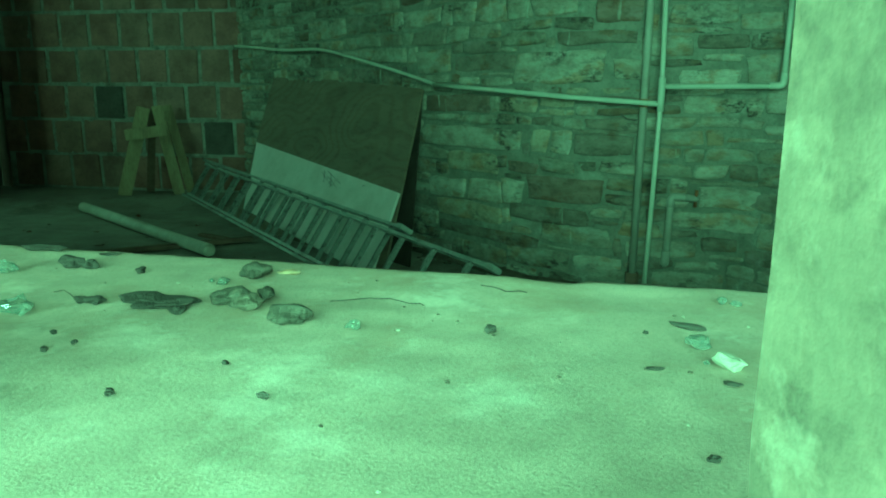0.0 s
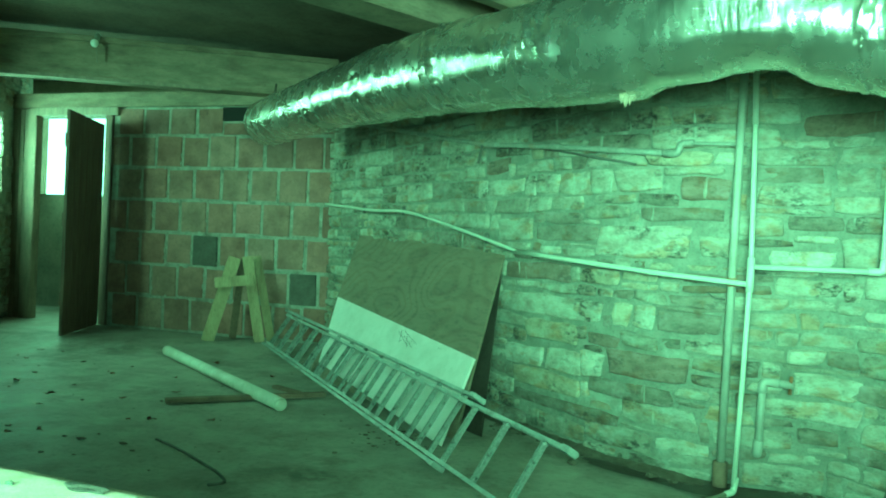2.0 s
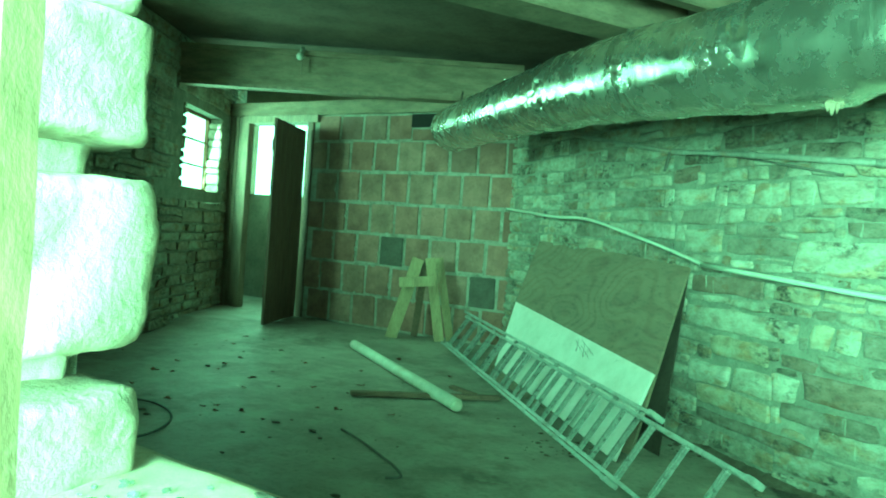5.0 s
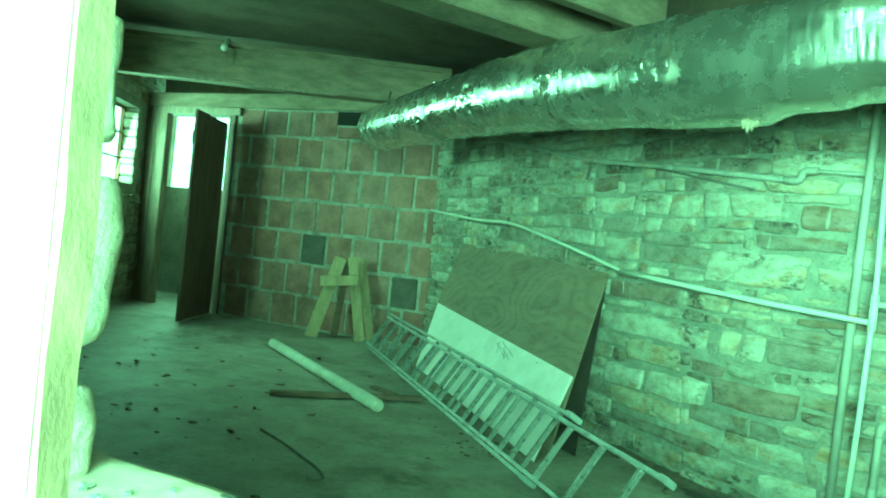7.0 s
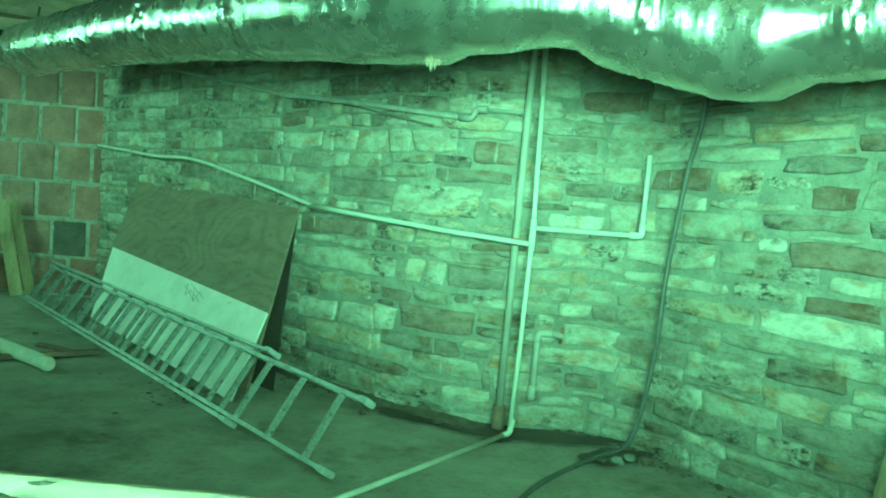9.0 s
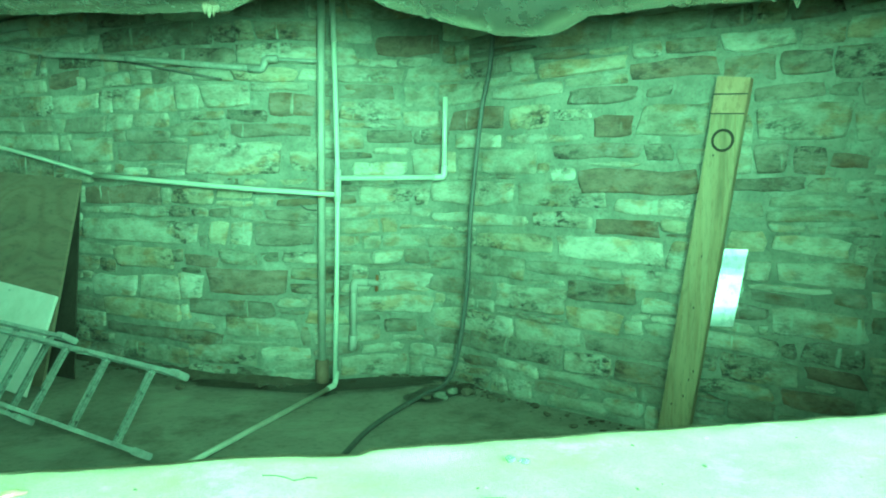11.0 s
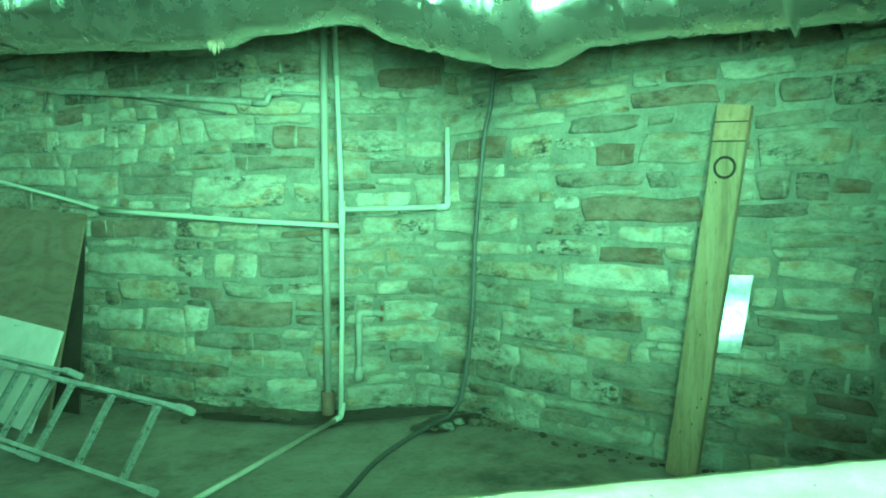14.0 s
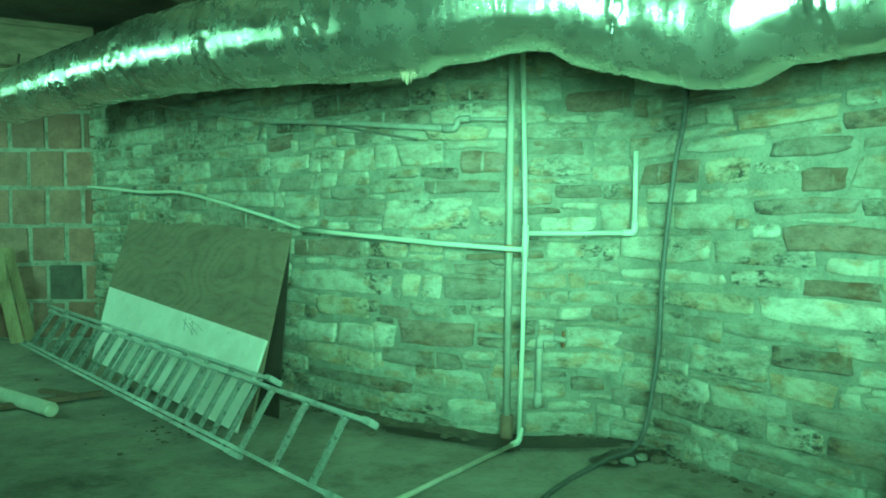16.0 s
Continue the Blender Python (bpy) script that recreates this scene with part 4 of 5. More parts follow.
duct = thing("air_duct", "sagging round air duct wrapped in wrinkled silver foil", "air duct")
part("main_run", tube(duct_axis, .22, 110, shape=foil_skin(.215, duct_axis, SAG, 3, 36, (.67, .08))), M_FOIL, duct, "crumpled silver foil wrap", True)
part("branch_run", tube(branch_axis, .17, 80, shape=foil_skin(.17, branch_axis, ((0, .18), (.1, .172), (.27, .176), (.45, .208), (.56, .225), (1, .2)), 8)), M_FOIL, duct, "narrower foil-wrapped branch", True)
for k, s in ((83, .045), (131, .03), (193, .05), (200, .035)):
    c = duct_axis[k]
    bm = rock(s, k, (1.5, .7, .32), 3, .8)
    bmesh.ops.translate(bm, verts=bm.verts, vec=(c.x - .02, c.y - .04, c.z + .192))
    part("foil_flap", bm, M_FOIL, duct, "crumpled flap of foil")
bm = bmesh.new()
for i, (dx, w, h) in enumerate(((-.022, .012, .022), (-.008, .016, .040), (.008, .014, .030), (.022, .010, .016))):
    r = bmesh.ops.create_icosphere(bm, subdivisions=2, radius=1)
    for v in r["verts"]:
        q = v.co * (1 + .5 * noise.noise(v.co * 2 + Vector((i * 4, 0, 0))))
        k = 1 + .8 * min(0, q.z)
        v.co = Vector((.06 + dx + q.x * w * k, 2.80 + q.y * .008, 1.700 + q.z * h))
part("torn_lining", bm, M_PLY, duct, "shred of torn lining hanging down")
c = duct_axis[10]
part("hanger_strap", bar(c + UP * .16, c + UP * .34 + BD * .02, .018, .003, BD, 0), M_NEARBLACK, duct, "dark iron hanger strap")

cw = thing("iron_water_pipe", "thin sloping iron water pipe strapped along the stone wall", "pipe")
part("pipe", tube(at_wall([(-2.6, 6.2, 2.16), (-2.09, 5.75, 2.045), (-1.5, 5.22, 1.905), (-.95, 4.74, 1.775), (-.3, 4.18, 1.685), (.235, 3.79, 1.608)], .06), .0148, 10), M_GALV, cw, smooth=True)
part("elbow", tube(rounded_path(at_wall([(.20, 3.81, 1.612), (.262, 3.79, 1.605), (.275, 3.785, 1.657), (.33, 3.77, 1.657)], .06), .02), .0185, 10), M_GALV, cw, smooth=True)
part("pipe", tube(at_wall([(.29, 3.78, 1.657), (.565, 3.75, 1.648)], .06), .0105, 10), M_GALV, cw, smooth=True)
part("coupling", tube(at_wall([(-.93, 4.72, 1.772), (-.84, 4.64, 1.76)], .06), .019, 10), M_GALV, cw, smooth=True)
part("coupling", tube(at_wall([(-.42, 4.28, 1.702), (-.36, 4.22, 1.693)], .06), .018, 10), M_GALV, cw, smooth=True)
part("hook", tube(at_wall([(-.94, 4.73, 1.77), (-.97, 4.75, 1.65)], .075), .009, 8), M_IRON, cw)
solid("iron_rod", tube(at_wall([(-.62, 4.46, 1.735), (.07, 3.91, 1.565)], .045), .007, 8), M_IRON, "thin dark iron rod slanting across the stone wall", "rod", smooth=True)

tp = thing("drain_pipe", "upright dull grey drain pipe on the stone wall", "pipe")
bx, by = on_wall(.53, 3.75, 0, .06).xy
part("pipe", tube([(bx - .012, by, .10), (bx + .015, by, 2.4)], .0185, 16), M_PVC_DULL, tp, smooth=True)
part("base_fitting", tube([(bx - .012, by, .0), (bx - .012, by, .05), (bx - .012, by, .07), (bx - .012, by, .125)], .034, 14), M_STRIP, tp, "dirty iron base fitting", True)
part("band", tube([(bx, by, .968), (bx, by, 1.008)], .0215, 16), M_BAND, tp, "rust-stained band", True)

part("tie_wire", tube(smooth_path([(bx - .11, by - .03, .935), (bx - .08, by - .04, .912), (bx - .03, by - .045, .905)], 5), .004, 6), M_IRON, tp, "bent iron wire")

wp = thing("white_pvc_piping", "thin white plastic water piping along the stone wall", "pipe")
vx, vy = .60, 3.615
part("riser", tube([(.568, 3.585, .02), (.585, 3.60, .5), (vx, vy, 1.06), (.590, 3.62, 1.73)], .0118, 12), M_PVC, wp, smooth=True)
part("riser_top", tube([(.590, 3.62, 1.73), (.583, 3.625, 2.0), (.575, 3.63, 2.4)], .014, 12), M_PVC_DULL, wp, "dust-stained upper end", True)
part("floor_run", tube([(.568, 3.585, .02), (-.01, 2.75, .022), (-.75, 1.70, .022)], .0115, 12), M_PVC_DUST, wp, smooth=True)
part("foot_elbow", tube(rounded_path([(.578, 3.592, .09), (.568, 3.585, .022), (.53, 3.53, .022)], .02), .0148, 12), M_PVC, wp, smooth=True)
part("tee", tube([(vx - .002, vy, .95), (vx, vy, 1.11)], .0172, 12), M_PVC, wp, smooth=True)
part("side_arm", tube([(vx, vy, 1.068), (1.135, 3.58, 1.072)], .0125, 12), M_PVC, wp, smooth=True)
part("side_elbow", tube(rounded_path([(1.08, 3.584, 1.072), (1.137, 3.58, 1.072), (1.139, 3.58, 1.13)], .02), .0165, 12), M_PVC, wp, smooth=True)
part("stub", tube([(1.137, 3.58, 1.08), (1.142, 3.58, 1.476)], .0125, 12), M_PVC, wp, smooth=True)
left_arm = [Vector((vx, vy, .985))] + at_wall([(.45, 3.76, .995), (.2, 3.83, 1.015), (-.1, 4.0, 1.04), (-.35, 4.2, 1.06), (-.60, 4.43, 1.078)], .11)
part("long_arm", tube(left_arm, .0125, 12), M_PVC, wp, smooth=True)
part("bent_arm", tube(smooth_path(at_wall([(-.60, 4.43, 1.078), (-.86, 4.66, 1.15), (-1.3, 5.05, 1.258), (-1.70, 5.40, 1.338), (-2.1, 5.75, 1.352), (-2.5, 6.1, 1.392), (-2.86, 6.42, 1.425)], .09), 5), .0108, 10), M_PVC, wp, "bowed thinner arm", True)
for q in ((-.86, 4.66, 1.15), (-1.72, 5.42, 1.34), (-2.25, 5.88, 1.365)):
    c = on_wall(*q, .075)
    part("clip", box(c - Vector((.012, .012, .03)), (.022, 0, 0), (0, .022, 0), (0, 0, .07), .003), M_IRON, wp)

sp = thing("tap_pipe", "short grey pipe stub with a valve low on the stone wall", "pipe")
sx, sy = on_wall(.68, 3.77, 0, .05).xy
part("pipe", tube([(sx - .006, sy, .19), (sx, sy, .52)], .0175, 12), M_PVC_DULL, sp, smooth=True)
part("elbow", tube(rounded_path([(sx, sy, .47), (sx, sy, .525), (sx + .07, sy - .005, .522)], .03), .021, 12), M_PVC_DULL, sp, smooth=True)
part("foot", tube(rounded_path([(sx - .006, sy, .24), (sx - .01, sy, .175), (sx - .01, sy + .08, .165)], .03), .022, 12), M_PVC_DULL, sp, smooth=True)
part("valve", tube([(sx + .06, sy - .005, .522), (sx + .10, sy - .006, .52), (sx + .135, sy - .01, .515)], .019, 10), M_GALV, sp, smooth=True)
part("handle", tube([(sx + .118, sy - .012, .475), (sx + .122, sy - .015, .56)], .008, 8), M_RUST, sp, smooth=True)

solid("hose", tube(smooth_path([(1.34, 3.33, 2.9), (1.31, 3.32, 1.75), (1.275, 3.38, 1.395), (1.235, 3.42, .90), (1.215, 3.42, .50), (1.17, 3.45, .15), (1.11, 3.45, .03), (.98, 3.34, .018),
                                (.76, 3.07, .018), (.62, 2.86, .018), (.49, 2.60, .018), (.25, 2.15, .018), (-.1, 1.7, .018)], 7), .0112, 12), M_HOSE,
      "black rubber hose hanging down and trailing over the floor", "hose", smooth=True)

# leaning pine plank with a ring mark
f0, f1 = on_wall(1.942, 2.549, .0, .13), on_wall(2.018, 2.392, 1.45, .055)
pk = thing("plank", "knotty yellow pine plank leaning on the stone wall", "plank", at=f0)
pd = (f1 - f0)
ps = (MAIN.at(MAIN.near(1.95, 2.5) + .1) - MAIN.at(MAIN.near(1.95, 2.5) - .1)).normalized()
ps = (ps - pd.normalized() * ps.dot(pd.normalized())).normalized()
pn_ = ps.cross(pd.normalized())
if pn_.y > 0:
    pn_ = -pn_
part("board", box(-ps * .062, ps * .124, pd, pn_ * .036, .004), M_PINE, pk)
part("weathered_top", box(pd * .905 - ps * .063, ps * .126, pd * .097, pn_ * .0375, .003), M_RAWEDGE, pk, "grey weathered upper end")
ring = [pd * .84 + pn_ * .038 + (ps * math.cos(a * math.pi / 16) + pd.normalized() * math.sin(a * math.pi / 16)) * .0385 for a in range(33)]
part("ring_mark", tube(ring, .0052, 8, closed_ends=False), M_NEARBLACK, pk, "black ring mark")
for k in (.905, .955):
    part("saw_cut", bar(pd * k - ps * .064 + pn_ * .0385, pd * (k + .006) + ps * .064 + pn_ * .0385, .005, .002, pd, 0), M_BARK, pk)
rng = random.Random(8)
for i in range(7):
    c = pd * rng.uniform(.06, .8) + ps * rng.uniform(-.045, .045) + pn_ * .0345
    bm = rock(.0048, i, (.8, .8, 1.5), 1, .3)
    bmesh.ops.translate(bm, verts=bm.verts, vec=c)
    part("knot", bm, M_BARK, pk)

# bright curled sheet tucked behind the plank
c0, c1 = on_wall(1.967, 2.438, .505, .075), on_wall(1.984, 2.413, .806, .03)
sh = bmesh.new()
sw = Vector((.87, -.49, 0)) * .085
rows_ = []
for j in range(13):
    t = j / 12
    p = c0.lerp(c1, t) + Vector((-.57, -.82, 0)) * (.0055 * math.sin(t * 7.5) + .022)
    rows_.append([sh.verts.new(p + sw * (i / 3) + pn_ * .001 * math.sin(i + t * 4)) for i in range(4)])
for a, b in zip(rows_, rows_[1:]):
    for i in range(3):
        sh.faces.new((a[i], a[i + 1], b[i + 1], b[i]))
bmesh.ops.solidify(sh, geom=sh.faces[:], thickness=.002)
solid("metal_sheet", sh, M_PAPER, "narrow bright curled metal sheet beside the leaning plank", "sheet")
# ---- leaning sheets, ladder ----
def slab(a, b, c, d, thick):
    """A flat panel from four corners (anticlockwise) with a thickness behind it."""
    bm = bmesh.new()
    a, b, c, d = (Vector(v) for v in (a, b, c, d))
    n = (b - a).cross(d - a).normalized() * thick
    lo = [bm.verts.new(v) for v in (a, b, c, d)]
    hi = [bm.verts.new(v + n) for v in (a, b, c, d)]
    bm.faces.new(lo)
    bm.faces.new(hi[::-1])
    for i in range(4):
        j = (i + 1) % 4
        bm.faces.new((lo[i], hi[i], hi[j], lo[j]))
    bmesh.ops.recalc_face_normals(bm, faces=bm.faces)
    return bm


solid("plywood_sheet", slab((-2.50, 5.36, .002), (-.87, 3.945, .002), (-.770, 4.555, 1.046), (-2.40, 6.045, 1.168), .016), M_PLY, "weathered plywood sheet leaning against the stone wall", "plywood")
# near-black sheet that makes the dark strip along the plywood's right edge
solid("dark_sheet", slab((-2.1, 5.20, .002), (-.755, 4.08, .002), (-.782, 4.565, 1.015), (-2.1, 5.80, 1.05), .008), M_NEARBLACK, "dark thin sheet behind the leaning plywood", "board")
wb = thing("painted_board", "white painted board with pencil strokes leaning on the plywood", "board")
WA, WB_, WC, WD = Vector((-2.36, 5.205, .135)), Vector((-.925, 3.80, .004)), Vector((-.838, 4.13, .446)), Vector((-2.43, 5.655, .618))
part("sheet", slab(WA, WB_, WC, WD, -.018), M_WHITEBOARD, wb)
wn_ = (WB_ - WA).cross(WD - WA).normalized()
if wn_.y > 0:
    wn_ = -wn_


def panel_at(u, v):
    return WA.lerp(WB_, u).lerp(WD.lerp(WC, u), v) + wn_ * .021


for (u0, v0), (u1, v1) in (((.575, .90), (.70, .70)), ((.60, .96), (.615, .70)), ((.615, .70), (.67, .93)), ((.67, .93), (.695, .66)), ((.695, .66), (.735, .90)), ((.63, .97), (.78, .80)), ((.64, .86), (.75, .70))):
    part("pencil_stroke", bar(panel_at(.64 + (u0 - .68) * .65, .86 + (v0 - .82) * .6), panel_at(.64 + (u1 - .68) * .65, .86 + (v1 - .82) * .6), .0022, .001, None, 0), M_MARK, wb)
part("nail_hole", bar(panel_at(.83, .93), panel_at(.836, .93), .008, .001, None, 0), M_MARK, wb)

lad = thing("extension_ladder", "dull aluminium extension ladder lying on its side on the floor", "ladder")
LF, LN2 = Vector((-3.49, 6.275, .078)), Vector((-.198, 2.672, .035))
ld = (LN2 - LF).normalized()
wd = Vector((.408, .374, .833)).normalized()
wd = (wd - ld * wd.dot(ld)).normalized()
nd = wd.cross(ld).normalized()
if nd.y > 0:
    nd = -nd


def channel(p, q):
    """A ladder rail: thin web with a lipped flange along each edge."""
    bm = bar(p, q, .052, .004, nd, .001)
    for sgn in (-1, 1):
        o_ = nd * sgn * .026 - nd * .002
        frame_box(bm, p + o_ - wd * .009, q - p, wd * .018, nd * .004, .001)
    return bm


def section(name, p, q, width, first, off, label):
    s = part(name, channel(p + off, q + off), M_ALU, lad, label)
    part("rail", channel(p + off + wd * width, q + off + wd * width), M_ALU, s)
    L = (q - p).length
    k = first
    while k < L - .05:
        a = p + off + ld * k
        part("rung", bar(a + wd * .004, a + wd * (width - .004), .034, .024, ld, .007), M_RUNG, s)
        for w in (.016, width - .016):
            part("rung_collar", bar(a + wd * (w - .007), a + wd * (w + .007), .040, .030, ld, .006), M_ALU, s)
        k += .305
    for k in (.03, L - .03):
        a = p + off + ld * k
        for w in (0, width):
            part("end_cap", bar(a - ld * .025 + wd * w, a + ld * .028 + wd * w, .058, .028, nd, .003), M_ALU, s)
    return s


BE = LF + ld * 4.0
FS = LF + ld * .35
section("base_rail", LF, BE, .384, .17, nd * -.027 - wd * .006, "wider lower section")
fly_len = (LN2 - FS).length
section("fly_rail", FS, LN2, .310, (fly_len - .19) % .305, nd * .029 + wd * .022, "narrower upper section")
for w in (-.006, .378):
    a = BE + wd * w
    part("guide_bracket", bar(a - ld * .045, a + ld * .01, .062, .024, nd, .003), M_ALU, lad)

# ---- sawhorse, tube, sticks, litter ----
sawh = thing("sawhorse", "short pine sawhorse standing by the tile wall", "sawhorse", at=(-3.85, 6.2, 0))
o = Vector((-3.85, 6.2, 0))


def leg(a, b, w=.095, material=M_SAWN, label=""):
    d = Vector((.86, .51, 0))
    part("leg", bar(Vector(a) - o, Vector(b) - o, w, .036, d, .004), material, sawh, label)


leg((-3.99, 6.11, .060), (-3.815, 6.255, .875), .12)
leg((-3.545, 6.32, .064), (-3.70, 6.29, .89), .10)
# rear leg: shade behind the front legs put into its colour, brown instead of pine
leg((-3.88, 6.37, .070), (-3.79, 6.36, .86), .07, M_STRIP, "rear leg with its shade put into a darker brown")
leg((-3.49, 6.44, .070), (-3.655, 6.39, .895), .08)
part("crosspiece", bar(Vector((-3.935, 6.115, .626)) - o, Vector((-3.60, 6.255, .668)) - o, .10, .03, UP, .004), M_SAWN, sawh)

solid("plastic_tube", tube([(-4.00, 5.53, .044), (-2.07, 4.10, .046)], .042, 24, hollow=.9), M_PVC_DUST, "length of wide white plastic pipe lying on the floor", "pipe", smooth=True)
solid("wood_strip", bar((-2.83, 3.965, .018), (-2.03, 4.65, .018), .06, .03, None, .004), M_STRIP, "brown wooden strip lying under the white plastic pipe", "wood strip")
solid("wood_strip", bar((-2.47, 4.72, .016), (-2.20, 4.60, .016), .05, .024, None, .004), M_STRIP, "short brown wooden offcut on the floor", "wood strip")
solid("bent_wire", tube(smooth_path([(-2.31, 3.215, .01), (-2.08, 3.10, .01), (-1.85, 2.96, .01), (-1.70, 2.86, .012), (-1.60, 2.76, .012), (-1.645, 2.70, .012)], 6), .007, 8), M_IRON, "bent dark iron wire lying on the floor", "wire", smooth=True)
solid("black_cable", tube(smooth_path([(-3.9, 2.7, .01), (-3.5, 2.86, .01), (-3.15, 2.74, .01), (-2.95, 2.45, .01), (-2.95, 2.1, .01)], 6), .007, 8), M_HOSE, "black cable curled on the floor", "cable", smooth=True)


def leaf_mesh(seed, size):
    rng = random.Random(seed)
    bm = bmesh.new()
    n = 9
    vs = []
    for k in range(n):
        a = 2 * math.pi * k / n
        r = size * rng.uniform(.45, 1.0) * (1 if k % 2 else .7)
        vs.append(bm.verts.new((r * math.cos(a), r * .7 * math.sin(a), size * rng.uniform(.0, .45))))
    c = bm.verts.new((0, 0, size * .12))
    for k in range(n):
        bm.faces.new((c, vs[k], vs[(k + 1) % n]))
    bmesh.ops.solidify(bm, geom=bm.faces[:], thickness=.002)
    return bm


LEAVES = [mesh_of("leaf", leaf_mesh(i, .045), M_LEAF) for i in range(5)]
rng = random.Random(21)
spots = [(-2.305, 3.70), (-3.5, 3.0), (-1.15, 3.75), (-1.25, 3.9), (-3.6, 5.9)]
spots += [(rng.uniform(-5.4, -2.6), rng.uniform(2.4, 5.4)) for _ in range(34)]
for i, (x, y) in enumerate(spots):
    ob = tagged(new("dry_leaf", LEAVES[i % 5]), "curled brown dry leaf lying on the floor", "leaf", "dry leaves on the floor")
    ob.location, ob.rotation_euler[2] = (x, y, .002), rng.random() * 6
    k = rng.uniform(.5, 1.15)
    ob.scale = (k, k, k)
bm = leaf_mesh(44, .05)
bmesh.ops.translate(bm, verts=bm.verts, vec=(-3.44, 3.56, .003))
solid("paper_scrap", bm, M_WHITEPAINT, "crumpled pale paper scrap on the floor", "paper")

bm = bmesh.new()
rng = random.Random(52)
for i in range(80):
    x, y, s = rng.uniform(-5.3, -1.6), rng.uniform(2.2, 5.6), rng.choice((.004, .006, .008, .012, .018))
    r = bmesh.ops.create_icosphere(bm, subdivisions=1, radius=s)
    for v in r["verts"]:
        v.co = Vector((v.co.x * 1.4, v.co.y, v.co.z * .35)) * (1 + .6 * noise.noise(v.co * 70 + Vector((i, 0, 0)))) + Vector((x, y, s * .2))
for i in range(40):
    x, y, s = -1.2 + rng.gauss(0, .16), 3.78 + rng.gauss(0, .16), rng.choice((.006, .009, .014))
    r = bmesh.ops.create_icosphere(bm, subdivisions=1, radius=s)
    for v in r["verts"]:
        v.co = Vector((v.co.x * 1.4, v.co.y, v.co.z * .4)) * (1 + .6 * noise.noise(v.co * 70 + Vector((i, 5, 0)))) + Vector((x, y, s * .2))
solid("floor_debris", bm, M_DIRT, "scattered crumbs of soil and bark on the concrete floor", "debris", kind="stuff")

# damp, dirt and rubble along the foot of the stone wall
def puddle(cx, cy, rx, ry, ang, seed, z=.006):
    bm = bmesh.new()
    c = bm.verts.new((cx, cy, z + .002))
    vs = []
    for k in range(28):
        a = 2 * math.pi * k / 28
        r = 1 + .45 * noise.noise(Vector((math.cos(a) * 1.6, math.sin(a) * 1.6, seed)))
        x, y = rx * r * math.cos(a), ry * r * math.sin(a)
        vs.append(bm.verts.new((cx + x * math.cos(ang) - y * math.sin(ang), cy + x * math.sin(ang) + y * math.cos(ang), z)))
    for k in range(28):
        bm.faces.new((c, vs[k], vs[(k + 1) % 28]))
    return bm


def soil_bank(s0, s1, seed):
    """A low ragged bank of earth lying against the wall."""
    bm, rows = bmesh.new(), []
    n = int((s1 - s0) / .025)
    for i in range(n + 1):
        s = s0 + (s1 - s0) * i / n
        k = min(1, 5 * min(i / n, 1 - i / n)) * (.65 + .6 * noise.noise(Vector((s * 4, seed, 0))) + .25 * noise.noise(Vector((s * 17, seed, 3))))
        k = max(k, .05)
        rows.append([bm.verts.new(MAIN.at(s, max(.0, h * k + .006 * noise.noise(Vector((s * 40, o_ * 30, seed)))) - (.01 if o_ > .1 else 0), .004 + o_ * (.6 + .4 * k))) for o_, h in ((-.03, .046), (.02, .043), (.04, .028), (.065, .014), (.10, .002))])
    for a, b in zip(rows, rows[1:]):
        for i in range(4):
            bm.faces.new((a[i], a[i + 1], b[i + 1], b[i]))
    bmesh.ops.recalc_face_normals(bm, faces=bm.faces)
    return bm


solid("soil_bank", soil_bank(2.7, 4.55, 1), M_DIRT, "low bank of dark damp earth against the wall foot", "soil", kind="stuff", smooth=True)
solid("damp_patch", puddle(.76, 3.63, .42, .10, .0, 2), M_WET, "dark damp soil along the foot of the wall", "damp patch", kind="stuff")
solid("damp_patch", puddle(1.05, 3.38, .20, .12, .5, 4), M_WET, "dark damp soil by the hose", "damp patch", kind="stuff")
solid("damp_patch", puddle(.12, 3.74, .34, .07, -.5, 9), M_WET, "dark damp soil along the foot of the curved wall", "damp patch", kind="stuff")
solid("damp_patch", puddle(.50, 3.50, .07, .04, .2, 7), M_WET, "dark damp soil at the pipe foot", "damp patch", kind="stuff")
bm = bmesh.new()
rng = random.Random(31)
for i in range(420):
    s = rng.uniform(2.6, MAIN.len - .6)
    p = MAIN.at(s, 0, .02 + abs(rng.gauss(0, .06)) * (1 + .8 * noise.noise(Vector((s * 3, 0, 5)))))
    size = rng.choice((.003, .004, .005, .006, .008, .011, .016))
    r = bmesh.ops.create_icosphere(bm, subdivisions=1, radius=size)
    for v in r["verts"]:
        v.co = Vector((v.co.x * 1.3, v.co.y, v.co.z * .55)) * (1 + .6 * noise.noise(v.co * 90 + Vector((i, 0, 0)))) + Vector((p.x, p.y, size * .2))
solid("rubble_crumbs", bm, M_DIRT, "crumbs of mortar and soil along the wall foot", "rubble", kind="stuff")
for i, (x, y, s) in enumerate(((1.055, 3.30, .032), (1.13, 3.36, .026), (.98, 3.30, .02), (1.2, 3.33, .03), (.2, 3.70, .028), (-.2, 3.78, .022), (.3, 3.66, .016))):
    bm = rock(s, i, (1.2, 1, .7), 2, .5)
    bmesh.ops.translate(bm, verts=bm.verts, vec=(x, y, s * .5))
    solid("stone_lump", bm, M_MORTAR if i < 2 else M_DIRT, "small broken stone lying at the wall foot", "stone", "stones at the wall foot")

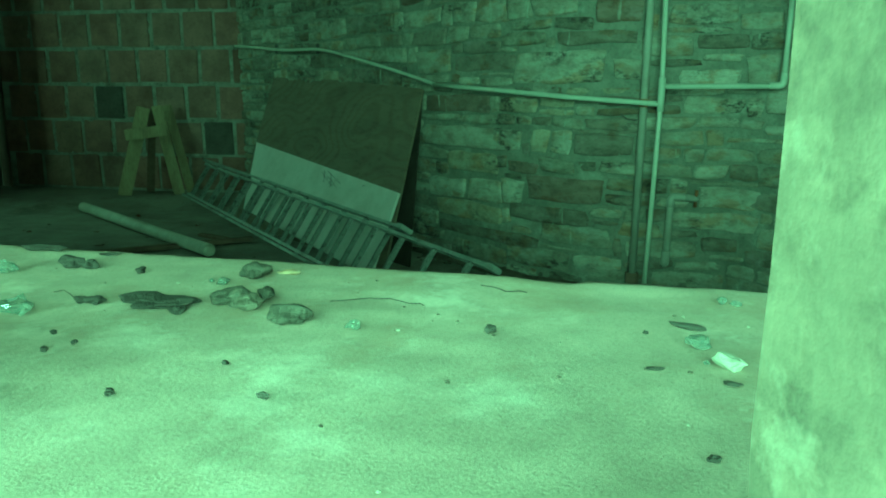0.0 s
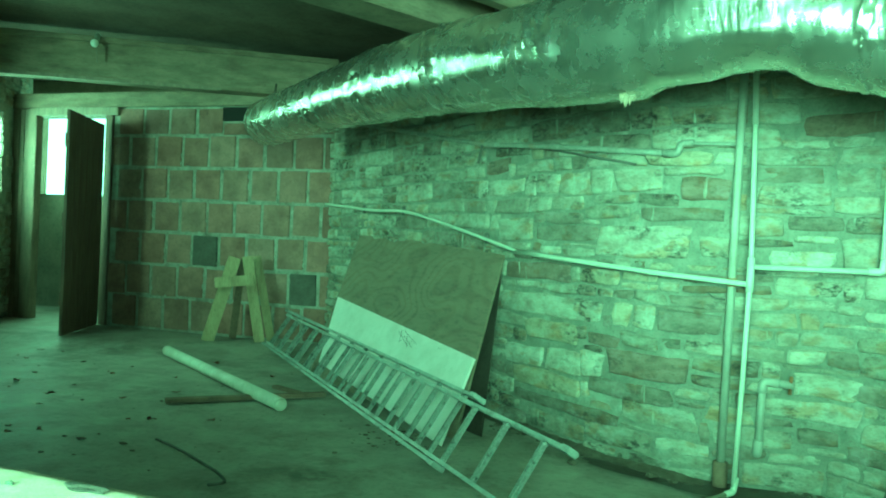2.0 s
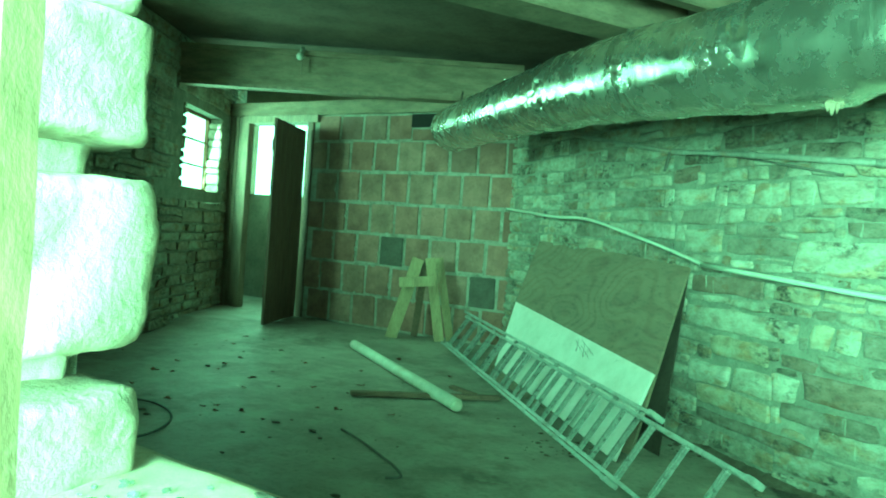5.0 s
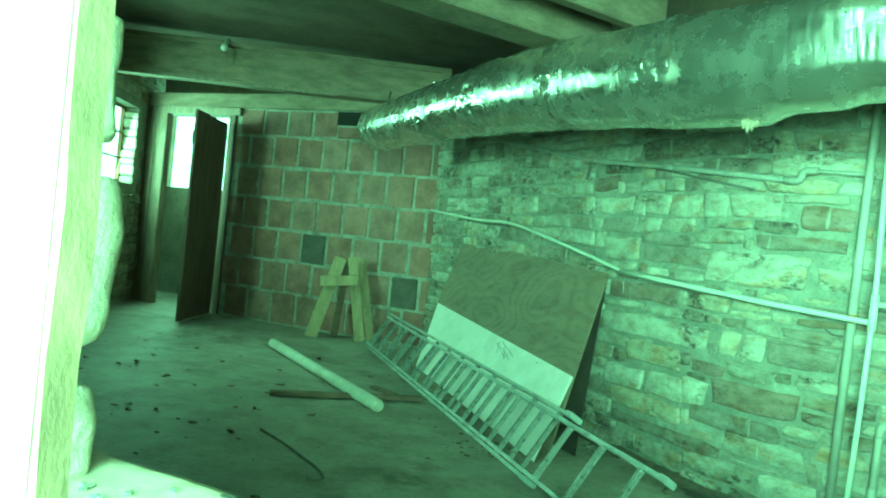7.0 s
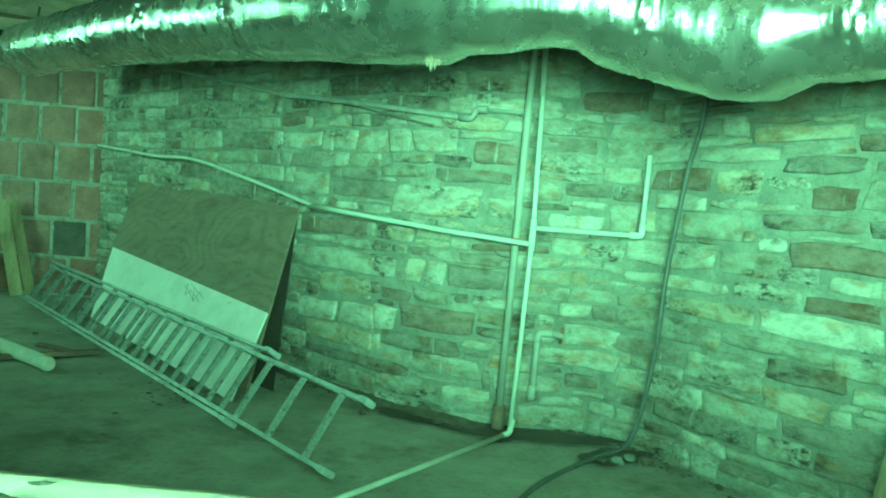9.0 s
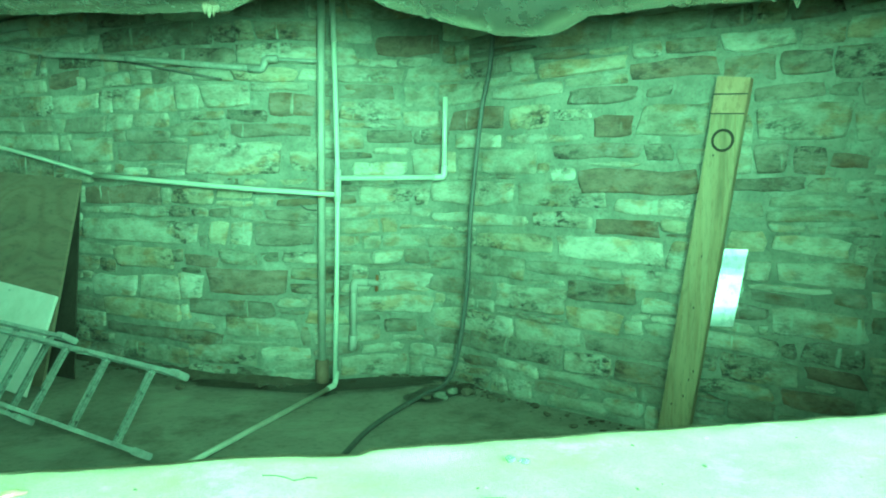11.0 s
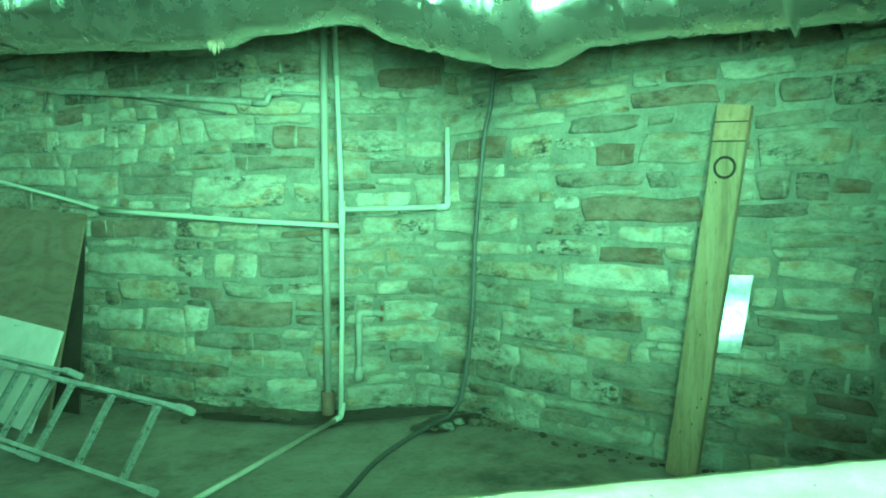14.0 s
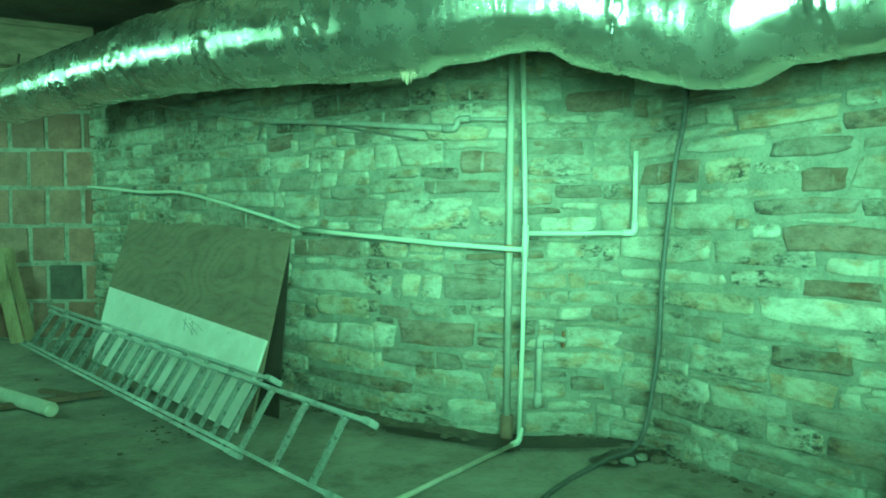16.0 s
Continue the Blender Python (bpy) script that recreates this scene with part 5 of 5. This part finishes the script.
# ---- lamp on the beam ----
lamp = thing("bare_bulb", "bare bulb in a socket on the timber beam", "lamp", at=(-4.86, 5.46, 2.775))
bm = bmesh.new()
bmesh.ops.create_uvsphere(bm, u_segments=16, v_segments=12, radius=.036)
part("bulb", bm, M_BULB, lamp, smooth=True)
part("socket", tube([(0, .015, .02), (0, .045, .088)], .022, 12), M_PVC_DULL, lamp, smooth=True)
part("pull_cord", tube([(.005, .02, -.02), (.008, .03, -.17)], .006, 6), M_PALEWOOD, lamp)

# ---- litter on the sill ----
SZ = OZ0 + .001


def bit(name, x, y, size, squash, material, label, category, seed, sub=2, rough=.5, turn=0.0, group=""):
    bm = rock(size, seed, squash, sub, rough)
    bmesh.ops.rotate(bm, verts=bm.verts, cent=(0, 0, 0), matrix=Matrix.Rotation(turn, 3, "Z"))
    bmesh.ops.translate(bm, verts=bm.verts, vec=(x, y, SZ + size * squash[2] * .75))
    return solid(name, bm, material, label, category, group)


bit("bark_piece", 0.0332, 0.1688, 0.01643, (1.35, .8, .18), M_BARK, "flat grey-brown flake of bark on the sill", "bark", 3, 3, .7, .1)
bit("bark_piece", -0.1353, 0.2875, 0.01484, (1.2, .5, .14), M_BARK, "flat brown flake at the edge of the sill", "bark", 8, 3, .5)
bit("bark_piece", 0.3311, 0.1815, 0.00721, (1.4, .4, .25), M_BARK, "narrow dark bark strip on the sill", "bark", 9, 2, .5, -.35)
bit("bark_piece", 0.3406, 0.1041, 0.00318, (1.4, .5, .3), M_BARK, "tiny dark bark crumb on the sill", "bark", 19, 2, .6, -.3)
bit("bark_piece", 0.3099, 0.1163, 0.00318, (1.5, .5, .25), M_BARK, "tiny dark bark crumb on the sill", "bark", 23, 2, .6, .1)
bit("bark_piece", -0.0739, 0.2801, 0.00583, (1.3, .5, .2), M_BARK, "thin brown flake at the edge of the sill", "bark", 27, 2, .6, .2)
for i, (x, y, s) in enumerate(((0.0767, 0.1751, 0.00901), (0.0904, 0.1698, 0.007), (0.0894, 0.1953, 0.00594), (0.1212, 0.1518, 0.00912), (0.0618, 0.2419, 0.0089), (0.0512, 0.2451, 0.00233),
                               (-0.0124, 0.1624, 0.00339), (-0.0028, 0.163, 0.00445), (-0.0198, 0.2356, 0.0036), (-0.076, 0.2409, 0.00742), (-0.0633, 0.2409, 0.00488), (0.0533, 0.155, 0.00424))):
    bit("gravel", x, y, s, (1.15, .85, .6), M_CRUMB if i < 5 else M_BARK, "small dark gravel lump on the sill", "gravel", i + 30, 3, .65, i, "gravel on the sill")
for i, (x, y, s) in enumerate(((0.1583, 0.1476, 0.00424), (0.0491, 0.2186, 0.00382), (0.0396, 0.2218, 0.00212), (-0.111, 0.2197, 0.007), (-0.0346, 0.137, 0.00848), (-0.0516, 0.138, 0.0053), (0.3332, 0.1539, 0.00551), (0.3332, 0.128, 0.0017), (0.3565, 0.2356, 0.0036), (0.3639, 0.2313, 0.00276))):
    bit("glass_crumb", x, y, s, (1.1, .8, .6), M_GLASS, "clear greenish crumb of broken glass on the sill", "glass", i + 70, 2, .7, i, "broken glass on the sill")
bit("stone_chip", 0.3427, 0.1264, 0.007, (1.0, .75, .5), M_CHIP, "pale pointed stone chip on the sill", "stone", 91, 2, .8, -.6)
bit("stone_chip", 0.0809, 0.2525, 0.00551, (1.4, .6, .3), M_RAWEDGE, "yellowish splinter on the sill", "splinter", 92, 2, .6)
for x, y, s in ((0.2304, 0.1555, 0.00297), (0.012, 0.1073, 0.0017), (0.0247, 0.084, 0.0018), (0.0321, 0.0962, 0.00148), (0.118, 0.0845, 0.00159), (0.0883, 0.0421, 0.00233), (0.1509, 0.0517, 0.00233), (0.3226, 0.0315, 0.00212), (0.3088, 0.1682, 0.00138)):
    bit("crumb", x, y, s, (1.1, .9, .7), M_BARK, "small dark crumb lying on the sill", "crumb", int(x * 1000) + 220, 2, .7, x * 20, "crumbs on the sill")
rng = random.Random(77)
for i in range(70):
    x, y = rng.uniform(-.18, .62), rng.uniform(-.02, .25)
    bit("crumb", x, y, rng.uniform(.0005, .0013), (1.3, .9, .5), M_DIRT if i % 4 else M_CHIP, "tiny dark crumb lying on the sill" if i % 4 else "tiny pale chip lying on the sill", "crumb", i + 120, 1, .6, i, "crumbs on the sill")

# hairline cracks in the sill
rng = random.Random(5)
for x, y, n, step_ in ((0.1286, 0.1963, 9, .008), (-0.0452, 0.1815, 5, .006), (0.0099, 0.1518, 6, .006), (0.2113, 0.2515, 6, .008)):
    pts = [Vector((x, y, SZ - .0008))]
    for k in range(n):
        pts.append(pts[-1] + Vector((step_ * rng.uniform(.4, 1.1), rng.uniform(-.006, .0055), 0)))
    part("crack", tube(pts, .0003, 5), M_BARK, ww)

# glass heap in the corner of the sill by the stone jamb
rng = random.Random(61)
for i in range(18):
    x, y = rng.uniform(-.262, -.18), rng.uniform(.16, .275)
    bit("glass_crumb", x, y, rng.uniform(.002, .0055), (1.2, .9, .5), M_GLASS, "clear greenish crumb of broken glass on the sill", "glass", i + 300, 1, .7, i, "broken glass on the sill")
